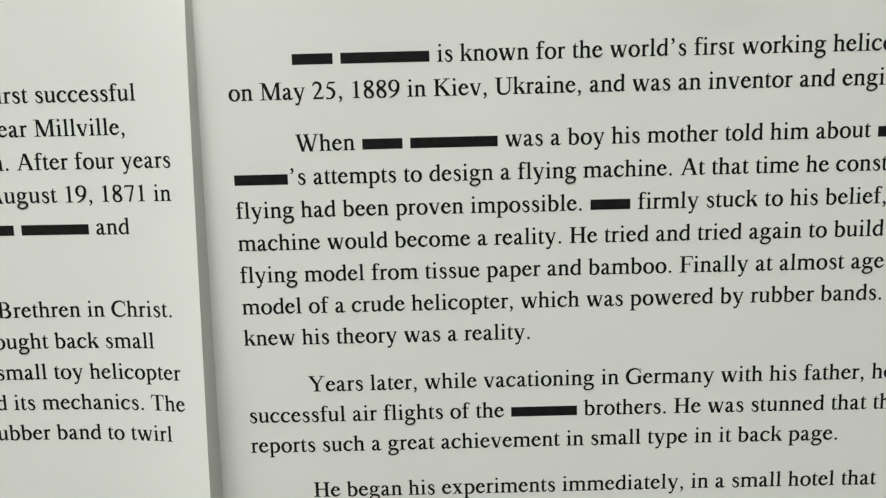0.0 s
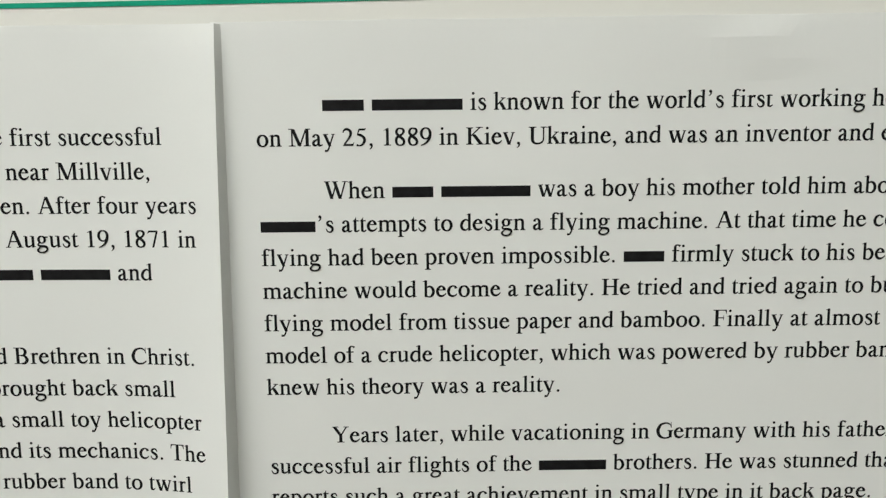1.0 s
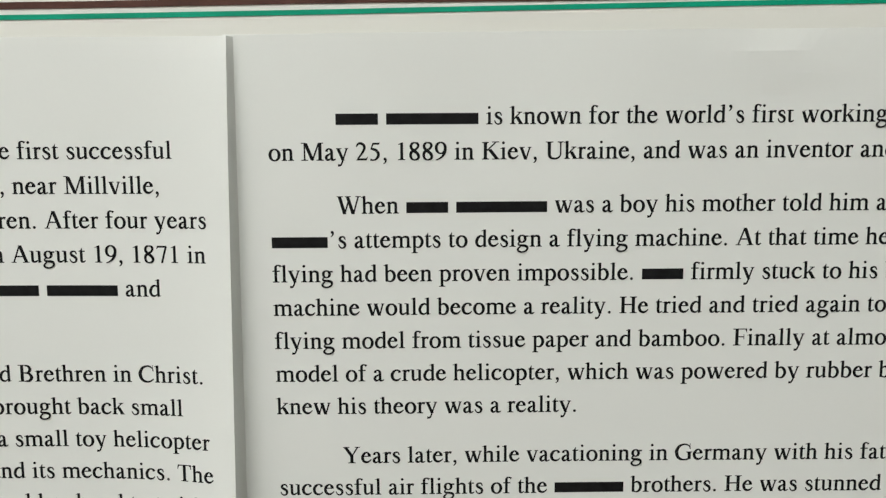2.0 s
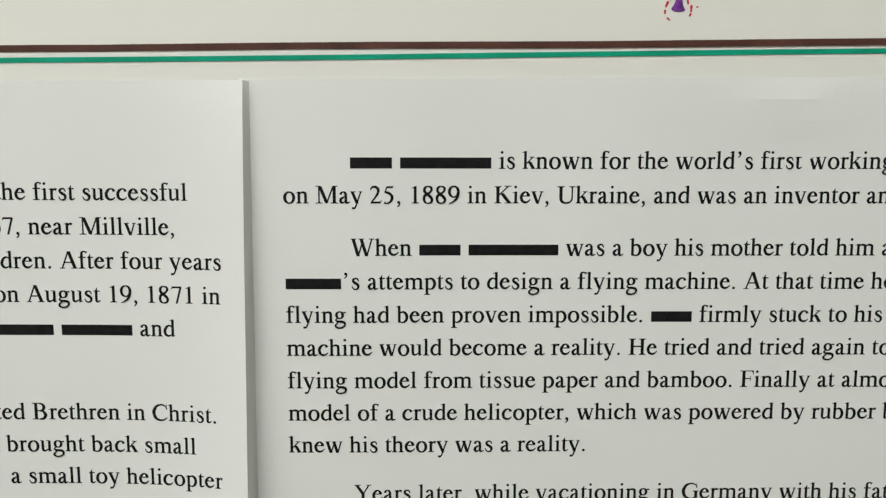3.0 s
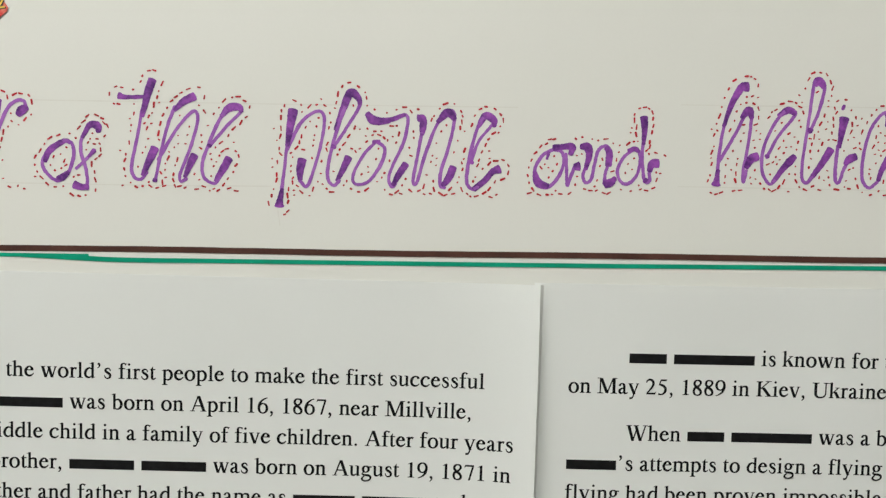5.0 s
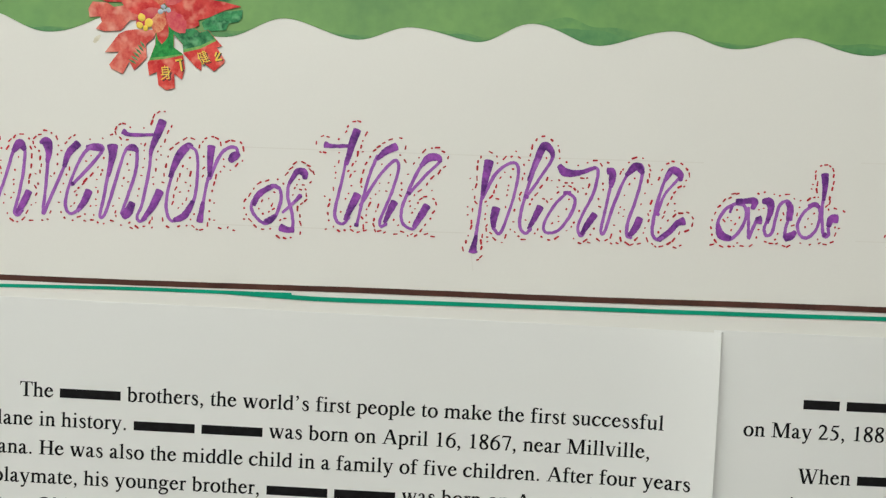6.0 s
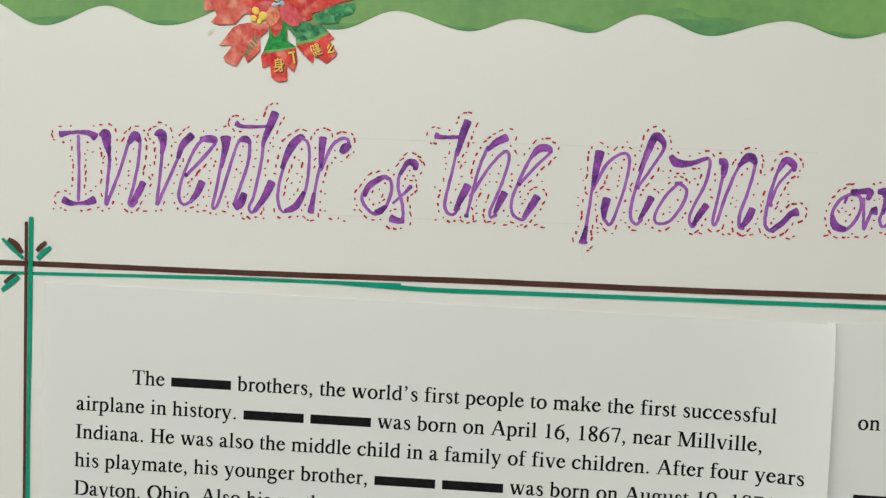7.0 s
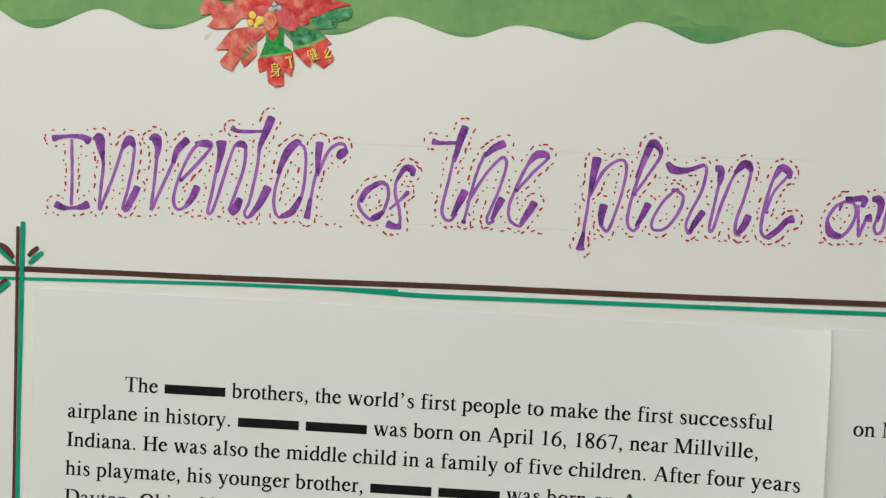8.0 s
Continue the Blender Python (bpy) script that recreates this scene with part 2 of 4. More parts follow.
for mat_, pts, w in (
        (GREEN, ((-7.7, 3.3), (-5.2, 1.1), (-2.9, -0.8)), 0.85), (BROWN, ((-6.3, 3.2), (-4.7, 2.2), (-3.3, 0.5)), 1.35),
        (GREEN, ((3.4, 1.9), (1.9, 0.7), (0.5, -0.7)), 1.0), (BROWN, ((2.3, 3.0), (1.2, 2.0), (0.3, 1.0)), 0.95),
        (GREEN, ((-7.6, -8.3), (-5.8, -6.8), (-3.9, -5.1)), 1.05), (BROWN, ((-7.0, -6.6), (-5.8, -5.6), (-4.5, -4.6)), 1.0)):
    stroke("corner_stroke", [(x, z, w * k) for (x, z), k in zip(pts, (0.8, 1.1, 0.85))], mat_, "short marker dash of the corner flourish", y=INK - 0.00015)
# pencil guide lines of the lettering
for pts in ([(72, 29.2), (120, 29.6), (172, 30.2)], [(66, 12.0), (96, 12.2), (121, 12.6)], [(206, 31.6), (240, 32.0), (280, 32.3)], [(206, 14.6), (240, 14.8), (280, 15.0)]):
    stroke("pencil_line", [(x, z, 0.25) for x, z in pts], PENCIL, "faint ruled pencil guide line", 0.02, y=INK + 0.00001)
stroke("pencil_line", [(122.4, 7.6, 0.3), (122.7, 5.8, 0.22), (122.9, 4.4, 0.15)], PENCIL, "short pencil tick", 0.02)

# ---- hand lettering ----
# each letter: its box (left, bottom, right, top), thin strokes, then heavy strokes with widths in millimetres
WORDS = {}


def letter(word, char, left, bottom, right, top, thin, heavy):
    WORDS.setdefault(word, []).append((char, left, bottom, right, top, thin, heavy))


letter("first", "I", 4.9, 12.1, 13.2, 28.0,
       [[(.51, .94), (.55, .52), (.56, .05)]],
       [[(0, .96, 1.5), (.27, .99, .9), (.55, 1, .9), (.82, .99, 1.3), (.99, .94, 1.9)], [(.14, .04, 1.7), (.33, 0, 1.3), (.58, 0, .7), (.81, .02, 1.3), (1, .06, 1.8)]])
letter("first", "n", 14.0, 12.1, 24.2, 28.3,
       [[(.24, .63), (.2, .31), (.18, 0), (.28, .14), (.46, .46), (.66, .88), (.79, 1), (.9, .91), (.88, .61), (.78, .26), (.7, .05), (.77, 0), (.86, .06)]],
       [[(0, .96, .8), (.13, .97, 2.3), (.17, .85, 1.9), (.22, .71, 1), (.24, .59, .7)], [(.65, .86, 1), (.79, .97, 2), (.9, .89, 1)], [(.75, .02, 1), (.88, .16, 1.5), (1, .33, 1.6)]])
letter("first", "v", 26.5, 12.7, 35.0, 28.4,
       [[(.22, .75), (.16, .32), (.11, 0), (.26, .18), (.64, .66)]],
       [[(0, .99, .7), (.17, 1, 2.3), (.24, .86, 1.5), (.2, .72, .9)], [(.64, .67, 1), (.76, .86, 1.5), (1, 1, 1.7)]])
letter("first", "e", 32.4, 12.9, 40.3, 28.2,
       [[(.18, .42), (.58, .64), (.97, .89), (1, .98), (.78, 1), (.5, .88), (.26, .64), (.06, .34), (0, .11), (.15, 0), (.4, .07)]],
       [[(.57, .96, 1), (.82, .97, 1.7), (1, .94, 1)], [(.33, .04, .9), (.52, .18, 1.5), (.65, .34, 1.7)], [(.17, .42, .9), (.21, .44, 1)]])
letter("first", "n", 40.1, 12.7, 48.1, 28.4,
       [[(.21, .62), (.09, .26), (0, 0), (.14, .04), (.4, .48), (.66, .92), (.87, 1), (.99, .92), (.96, .64), (.77, .31), (.6, .05)]],
       [[(.31, .99, 2.5), (.31, .84, 1.6), (.2, .56, .9)], [(.71, .96, 1), (.9, .97, 1.5), (1, .92, .9)], [(.64, .01, 1.7), (.78, .07, 2), (.89, .2, 1.5)]])
letter("first", "t", 44.8, 11.9, 53.5, 34.1,
       [[(.72, .74), (.69, .52), (.53, .18), (.41, .05), (.47, 0), (.63, .03)]],
       [[(0, .88, 1.4), (.18, .85, .9), (.82, .86, .7)], [(1, 1, 1.9), (.88, .87, 1.7), (.74, .72, 1.1), (.71, .66, .7)], [(.54, .01, .8), (.79, .15, 1.6), (.97, .31, 1.9)]])
letter("first", "o", 54.7, 12.3, 61.5, 28.9,
       [[(.68, 1), (.37, .82), (.1, .51), (0, .24), (.06, .07), (.23, 0), (.6, .08), (.91, .32), (1, .7), (.92, .93), (.68, 1)]],
       [[(.1, .58, .9), (.36, .85, 1.8), (.64, .99, 1.6), (.81, .99, .9)], [(.27, .01, 1), (.6, .08, 1.6), (.87, .27, 1)]])
letter("first", "r", 62.2, 12.4, 70.5, 29.0,
       [[(.24, .67), (.14, .43), (.03, .09)], [(.24, .58), (.48, .88), (.71, .99), (.91, 1), (.96, .94)]],
       [[(.26, 1, 1.8), (.24, .8, 1.4), (.23, .6, .8)], [(.08, .26, .9), (0, 0, 1.5)], [(.77, .82, 1.2), (.87, .88, 2), (1, .92, 1.2)]])
letter("second", "o", 73.6, 12.7, 80.0, 21.1,
       [[(.69, 1), (.29, .83), (0, .5), (.09, .23), (.47, 0), (.82, .19), (1, .61), (.95, .92), (.69, 1)]],
       [[(.08, .46, .9), (.22, .73, 1.4), (.69, .98, 1.1), (.92, .93, .7)], [(.46, .05, .9), (.64, .08, 1.5), (.84, .22, .9)]])
letter("second", "f", 80.1, 11.5, 85.2, 24.3,
       [[(.98, .99), (.64, .99), (.32, .8), (.29, .55), (.49, .28), (.51, .03), (.11, .05)], [(.09, .3), (.47, .44), (.83, .6)]],
       [[(.32, .8, .8), (.64, 1, 1.3), (.94, .99, 1.7), (1, .89, 1)], [(0, .04, 1.7), (.29, 0, 1.4), (.57, 0, 1.2)], [(.58, .49, .7), (.83, .6, 1)]])
letter("third", "t", 89.3, 13.4, 96.8, 34.0,
       [[(.65, .7), (.5, .41), (.36, .13), (.43, .02), (.62, 0), (.77, .07)]],
       [[(0, .83, 1.5), (.22, .82, .9), (.75, .83, .8)], [(.92, 1, 1.8), (.79, .85, 1.6), (.64, .63, .9)], [(.66, .04, .8), (.83, .17, 1.5), (1, .32, 1.8)]])
letter("third", "h", 96.8, 13.0, 105.6, 30.8,
       [[(.46, .87), (.29, .65), (.15, .36), (.01, .01)], [(.09, .26), (.43, .56), (.74, .76), (.93, .83), (1, .73), (.86, .44), (.6, .11), (.61, .01), (.74, .04)]],
       [[(.92, 1, 1.8), (.65, .93, 1.5), (.45, .83, .8)], [(.7, .06, .8), (.85, .23, 1.5), (.94, .32, 1.7)], [(0, 0, 1), (.01, .03, 1)]])
letter("third", "e", 106.6, 12.9, 114.7, 28.9,
       [[(.18, .48), (.6, .73), (.97, .93), (.96, 1), (.71, 1), (.44, .83), (.15, .5), (0, .25), (.05, .07), (.31, 0), (.45, .08)]],
       [[(.48, .87, .9), (.68, .98, 1.7), (.93, .99, 1.5), (1, .93, .8)], [(.34, .03, .9), (.54, .19, 1.6), (.69, .33, 1.7)], [(.17, .48, 1), (.19, .5, 1.1)]])
letter("fourth", "p", 122.7, 8.5, 131.7, 28.5,
       [[(.17, .66), (.09, .32), (.03, .07)], [(.16, .59), (.46, .86), (.82, .99), (1, .95), (.98, .73), (.83, .45), (.64, .22), (.47, .27)]],
       [[(.29, 1, 2.1), (.23, .83, 1.6), (.17, .63, .9)], [(.06, .18, .8), (.01, .04, 1.5), (0, 0, 2.1)], [(.52, .49, 1.9), (.47, .38, 1.6), (.47, .28, 1)]])
letter("fourth", "l", 132.7, 13.1, 139.1, 32.3,
       [[(.16, .41), (.58, .62), (.99, .86), (.95, .97), (.73, 1), (.46, .79), (.17, .47), (0, .2), (.02, .06), (.21, 0), (.37, .05)]],
       [[(.22, .6, .8), (.46, .82, 1.4), (.69, 1, 1.7), (.94, .95, 1.4), (1, .88, .8)], [(.31, .05, .8), (.52, .2, 1.4), (.67, .31, 1.6)], [(.16, .41, 1.2), (.19, .43, 1.2)]])
letter("fourth", "a", 138.0, 13.1, 149.2, 28.2,
       [[(.69, .93), (.91, .99), (1, .94), (.94, .64), (.74, .3), (.66, .11), (.72, 0), (.79, .04)], [(.42, .62), (.19, .43), (0, .16), (.04, .03), (.27, .06), (.5, .29), (.58, .52), (.42, .62)]],
       [[(.24, 1, 1.2), (.35, .91, 1.9), (.55, .9, 1.4), (.77, .94, .9), (.94, 1, .7)], [(.74, .02, .8), (.85, .17, 1.4), (.98, .32, 1.5)], [(.35, .61, .7), (.48, .61, 1)]])
letter("fourth", "n", 150.5, 13.2, 159.0, 29.1,
       [[(.18, .7), (.07, .33), (0, .08), (.1, .06), (.29, .44), (.57, .83), (.85, 1), (.99, .92), (.87, .56), (.68, .2), (.67, .03), (.77, 0)]],
       [[(.09, .9, 1.6), (.22, .9, 1.2), (.22, .81, 1.6), (.2, .68, .9)], [(.57, .85, .9), (.82, .98, 1.8), (1, .89, 1)], [(.73, .02, 1), (.89, .14, 1.6), (.98, .27, 1.6)]])
letter("fourth", "e", 161.7, 13.0, 168.5, 28.6,
       [[(.12, .36), (.33, .64), (.7, .84), (.81, .93), (.56, 1), (.3, .82), (.07, .42), (0, .1), (.18, 0), (.34, .03)]],
       [[(.3, .83, .8), (.52, .98, 1.6), (.77, .93, 1.6), (.81, .84, .8)], [(.22, 0, 1.2), (.57, .13, 1.3), (.79, .24, 1.3), (1, .28, 1.9)], [(.12, .35, 1.1), (.15, .37, 1.1)]])
letter("fifth", "a", 175.9, 13.7, 185.1, 22.3,
       [[(.42, .93), (.17, .78), (0, .43), (.05, .1), (.28, 0), (.53, .25), (.65, .6), (.6, .87), (.42, .93)], [(.7, .82), (.73, .38), (.74, .06), (.81, .25), (.9, .52)]],
       [[(0, .37, .9), (.09, .11, 1.8), (.32, .04, 1.1)], [(.41, .97, 1.4), (.62, 1, 1.2), (.83, 1, 1.6), (.79, .81, .9)], [(.9, .52, 1.4), (1, .54, 2)], [(.31, .86, .8), (.27, .69, .5)]])
letter("fifth", "n", 185.3, 14.7, 192.8, 22.7,
       [[(.21, .52), (.1, .23), (.17, .03), (.32, .12), (.41, .53), (.5, .87), (.68, 1), (.81, .93), (.82, .7)], [(.81, .59), (.72, .3), (.7, .01)]],
       [[(0, .97, 1.1), (.19, .95, 1.9), (.25, .75, 1.4), (.16, .38, .9)], [(.71, .96, .9), (.81, .82, 1.5), (.8, .49, 1.4)], [(.72, 0, 1.8), (.87, .05, 1.7), (1, .17, .9)]])
letter("fifth", "d", 193.2, 15.0, 201.7, 28.9,
       [[(.62, .69), (.6, .39), (.66, .1), (.73, .02), (.81, .06), (.79, .16)], [(.41, .52), (.14, .39), (0, .19), (.1, .02), (.29, 0), (.48, .13), (.55, .33), (.52, .48), (.41, .52)]],
       [[(.61, 1, 1.7), (.64, .82, 1.3), (.62, .59, .8)], [(.79, .19, 1.1), (.85, .3, 1.7), (1, .31, 2)], [(.25, .49, .8), (.41, .52, 1.1), (.52, .48, .8)], [(.68, .06, 1.2), (.72, .04, 1.2)]])
letter("sixth", "h", 214.0, 15.2, 222.5, 35.7,
       [[(.16, .66), (.07, .38), (.02, .09)], [(.06, .24), (.38, .48), (.7, .75), (.81, .73), (.76, .44), (.66, .15), (.68, .03), (.74, .15)]],
       [[(.69, 1, 2.1), (.52, .98, 1.7), (.29, .8, 1.2), (.13, .59, .8)], [(.04, .15, .8), (.01, .04, 1.3), (0, 0, 2.1)], [(.57, .68, .9), (.74, .76, 1.8), (.82, .68, .9)], [(.73, .18, 1.1), (.84, .27, 1.8), (1, .3, 1.8)]])
letter("sixth", "e", 223.6, 15.6, 230.4, 31.2,
       [[(.13, .36), (.44, .63), (.85, .87), (.95, .96), (.72, 1), (.34, .83), (.02, .48), (0, .18), (.23, 0), (.4, .04)]],
       [[(.42, .91, .9), (.72, .99, 1.5), (.95, .95, 1.1)], [(.35, .02, .9), (.64, .21, 1.3), (.85, .31, 1.7), (1, .38, 1.2)], [(.13, .36, 1.1), (.15, .38, 1.1)]])
letter("sixth", "l", 232.1, 16.1, 237.9, 37.5,
       [[(.2, .49), (.48, .68), (.66, .9), (.59, .99), (.34, 1), (.25, .9), (.14, .6), (0, .25), (0, .05), (.16, 0), (.36, .05)]],
       [[(.3, .95, 1.3), (.45, .99, 1.8), (.64, .93, 1.2)], [(.26, .02, .8), (.65, .17, 1.4), (1, .33, 1.7)], [(.2, .49, 1), (.23, .52, 1.3)]])
letter("sixth", "i", 239.0, 16.4, 243.3, 32.0,
       [[(.08, .48), (0, .19), (.05, .01), (.23, 0), (.41, .16), (.63, .29)]],
       [[(.22, 1, 1.2), (.3, .99, 1.2)], [(.32, .85, 2.2), (.26, .73, 1.6), (.13, .46, .9)], [(.47, .24, .9), (.68, .31, 1.7), (1, .35, 1.5)]])
letter("sixth", "c", 244.8, 15.3, 250.3, 31.0,
       [[(.93, .9), (.84, 1), (.59, .97), (.23, .77), (0, .43), (0, .13), (.27, 0), (.58, .08)]],
       [[(.8, .99, .9), (.91, .92, 1.6), (.94, .83, 2)], [(.61, .1, .9), (.75, .25, 1.2), (1, .41, 1.7)]])
letter("sixth", "o", 252.4, 16.2, 258.2, 31.0,
       [[(.66, 1), (.31, .9), (.1, .65), (0, .29), (.07, .08), (.34, 0), (.61, .08), (.9, .4), (1, .73), (.9, .94), (.66, 1)]],
       [[(.04, .15, .8), (.1, .54, 1.3), (.34, .92, 1), (.67, .99, .8)], [(.24, .02, 1.1), (.53, .08, 1.7), (.76, .3, 1.5), (.94, .62, .8)]])
letter("sixth", "p", 258.4, 6.4, 269.8, 31.7,
       [[(.22, .73), (.16, .56), (.08, .33), (.02, .13)], [(.23, .72), (.43, .85), (.64, 1), (.75, .99), (.76, .84), (.67, .59), (.67, .46), (.74, .43), (.79, .5), (.81, .65)]],
       [[(.2, .97, 2.3), (.22, .81, 1.7), (.21, .7, 1.1)], [(.03, .2, .9), (.01, .06, 1.4), (0, 0, 2.6)], [(.16, .6, .9), (.14, .51, .9)], [(.81, .64, 1.2), (.9, .68, 2), (1, .62, 1.3)]])
letter("sixth", "t", 266.4, 17.6, 274.6, 36.3,
       [[(.71, .73), (.65, .48), (.57, .14), (.62, 0), (.84, 0), (1, .12)]],
       [[(0, .87, .8), (.42, .87, .7), (.88, .87, .7)], [(.8, 1, 1.8), (.74, .68, 1.7), (.7, .54, .9)], [(.62, .05, 2), (.71, 0, 2.6), (.87, .02, 1.2)]])
rng = random.Random(11)
for word, letters in WORDS.items():
    trail, ends = [], []
    for char, x0, z0, x1, z1, thin, heavy in letters:
        verts, faces, slots = [], [], []
        layer = INK
        for strokes, heavy_pass in ((thin, False), (heavy, True)):
            for points in strokes:
                layer -= 0.00001
                pts = []
                for p in points:
                    x, z = x0 + p[0] * (x1 - x0) + rng.uniform(-.04, .04), z0 + p[1] * (z1 - z0) + rng.uniform(-.04, .04)
                    pts.append((x, z, p[2] if heavy_pass else rng.uniform(.64, .78)))
                ends += [(pts[0], pts[1]), (pts[-1], pts[-2])]
                before = len(faces)
                ribbon(pts, layer, verts, faces, 0.05, rng, True, heavy_pass)
                slots += [1 if heavy_pass else 0] * (len(faces) - before)
                trail += [tuple(q) for q in spline(pts, 5)]
        mesh_object("letter", verts, faces, [PURPLE, DEEP_PURPLE], poster, "purple marker letter %s" % char if char != "I" else "purple marker capital letter I", slots)
    # red pen dashes that follow the outline of the word
    cloud = np.array([(x, z) for x, z, w in trail])
    reach = np.array([w / 2 for x, z, w in trail])
    done, verts, faces = [], [], []
    for k in range(1, len(trail)):
        x, z, w = trail[k]
        dx, dz = x - trail[k - 1][0], z - trail[k - 1][1]
        ln = math.hypot(dx, dz)
        if ln < 1e-6 or ln > 4:
            continue
        for side in (-1, 1):
            off = w / 2 + rng.uniform(0.95, 1.35)
            px, pz = x - side * dz / ln * off, z + side * dx / ln * off
            near = np.hypot(cloud[:, 0] - px, cloud[:, 1] - pz)
            if np.min(near - reach) < 0.72:
                continue
            sides = [np.any(near[(cloud[:, 0] - px) * u + (cloud[:, 1] - pz) * v > 0.55 * near] < 3.4) for u, v in ((1, 0), (-1, 0), (0, 1), (0, -1))]
            if sides[0] and sides[1] and rng.random() < 0.72:
                continue
            if any(math.hypot(px - a, pz - b) < gap for a, b, gap in done):
                continue
            done.append((px, pz, rng.uniform(1.0, 1.5)))
            outer = not (sides[0] and sides[1])
            length = rng.uniform(0.35, 0.95) if outer and rng.random() < 0.72 else rng.uniform(0.05, 0.22)
            ang = math.atan2(dz, dx) + rng.uniform(-.35, .35)
            width = rng.uniform(0.32, 0.5)
            a = (px - math.cos(ang) * length / 2, pz - math.sin(ang) * length / 2, width)
            b = (px + math.cos(ang) * length / 2, pz + math.sin(ang) * length / 2, width * rng.uniform(.6, 1))
            ribbon([a, b], INK - 0.00002, verts, faces, 0.03, rng, False)
    # dashes round the ends of the strokes
    for (x, z, w), (bx, bz, bw) in ends:
        out, away = math.atan2(z - bz, x - bx), rng.uniform(0.9, 1.25)
        for turn in (-75, -35, 0, 35, 75):
            a = out + math.radians(turn + rng.uniform(-14, 14))
            if rng.random() < 0.25:
                continue
            px, pz = x + (w / 2 + away) * math.cos(a), z + (w / 2 + away) * math.sin(a)
            if np.min(np.hypot(cloud[:, 0] - px, cloud[:, 1] - pz) - reach) < 0.62 or any(math.hypot(px - qx, pz - qz) < 0.85 for qx, qz, gap in done):
                continue
            done.append((px, pz, 1.0))
            half, across = rng.uniform(0.1, 0.38), a + math.pi / 2 + rng.uniform(-.3, .3)
            ribbon([(px - half * math.cos(across), pz - half * math.sin(across), 0.36), (px + half * math.cos(across), pz + half * math.sin(across), rng.uniform(.24, .36))], INK - 0.00002, verts, faces, 0.03, rng, False)
    # a straighter run of dashes under the word
    px, end = letters[0][1] - 1.0, letters[-1][3] + 1.0
    while px < end:
        low = min((abs((x0 + x1) / 2 - px), z0) for char, x0, z0, x1, z1, thin, heavy in letters if z0 > 10)[1]
        pz = low - 1.2 + rng.uniform(-.35, .3)
        near = np.min(np.hypot(cloud[:, 0] - px, cloud[:, 1] - pz) - reach)
        if near > 0.6 and rng.random() < 0.75 and not any(math.hypot(px - a, pz - b) < 0.9 for a, b, gap in done):
            length = rng.uniform(0.1, 0.8)
            done.append((px, pz, 1.2))
            ribbon([(px - length / 2, pz, 0.36), (px + length / 2, pz + rng.uniform(-.25, .25), rng.uniform(.22, .36))], INK - 0.00002, verts, faces, 0.03, rng, False)
        px += rng.uniform(1.2, 1.9)
    # loose dots that fill the letters and the gaps between them
    step = 1.5 if word == "sixth" else 1.9
    for char, x0, z0, x1, z1, thin, heavy in letters:
        for i in range(int((x1 - x0 + 2.2) / step)):
            for j in range(int((z1 - z0) / step)):
                px, pz = x0 - 1.1 + i * step + rng.uniform(-.5, .5), z0 + 0.6 + j * step + rng.uniform(-.5, .5)
                near = np.min(np.hypot(cloud[:, 0] - px, cloud[:, 1] - pz) - reach)
                if near < 0.7 or near > 2.6 or any(math.hypot(px - a, pz - b) < 1.0 for a, b, gap in done):
                    continue
                done.append((px, pz, 1.0))
                tilt, w = rng.uniform(-.3, .3), rng.uniform(0.2, 0.34)
                ribbon([(px - 0.1, pz + tilt * 0.2, w), (px + rng.uniform(0.0, 0.2), pz - tilt * 0.2, w * 0.8)], INK - 0.00002, verts, faces, 0.03, rng, False)
    tagged(mesh_object("pen_dots", verts, faces, [RED_DOTS], poster, "small red pen dots and dashes round a word"), kind="stuff")

# ---- printed pages ----
EM = 14 * 25.4 / 72
PITCH, PARA, INDENT = EM * 1.3225, 10 * 25.4 / 72, 12.7
ADVANCE = dict(zip("abcdefghijklmnopqrstuvwxyz", (444, 500, 444, 500, 444, 333, 500, 500, 278, 278, 500, 278, 778, 500, 500, 500, 500, 333, 389, 278, 500, 500, 722, 500, 500, 444)))
ADVANCE.update(zip("ABCDEFGHIJKLMNOPQRSTUVWXYZ", (722, 667, 667, 722, 611, 556, 722, 722, 333, 389, 722, 611, 889, 722, 722, 556, 722, 667, 556, 611, 722, 722, 944, 722, 722, 611)))
ADVANCE.update({c: 500 for c in "0123456789"})
ADVANCE.update({" ": 250, ".": 250, ",": 250, "’": 333})

font_curve = bpy.data.curves.new("type", "FONT")
font_curve.fill_mode, font_curve.resolution_u = "NONE", 4
font_ob = new("type", font_curve)


def outlines(char):
    """The closed outlines of one character of the built-in font, in em."""
    font_curve.body = char
    me = bpy.data.meshes.new_from_object(font_ob.evaluated_get(bpy.context.evaluated_depsgraph_get()))
    bpy.context.view_layer.update()
    me = bpy.data.meshes.new_from_object(font_ob.evaluated_get(bpy.context.evaluated_depsgraph_get()))
    links_ = {}
    for e in me.edges:
        a, b = e.vertices
        links_.setdefault(a, []).append(b)
        links_.setdefault(b, []).append(a)
    seen, loops = set(), []
    for start in range(len(me.vertices)):
        if start in seen:
            continue
        loop, at, last = [], start, None
        while at not in seen:
            seen.add(at)
            loop.append(tuple(me.vertices[at].co[:2]))
            ways = [k for k in links_[at] if k != last]
            last, at = at, ways[0]
        loops.append(loop)
    bpy.data.meshes.remove(me)
    return loops


INK_SPREAD = 20  # the toner runs this much wider than the drawn stroke


def stem(x, y0, y1, w):
    w += INK_SPREAD
    return [(x - w / 2, y0), (x + w / 2, y0), (x + w / 2, y1), (x - w / 2, y1)]


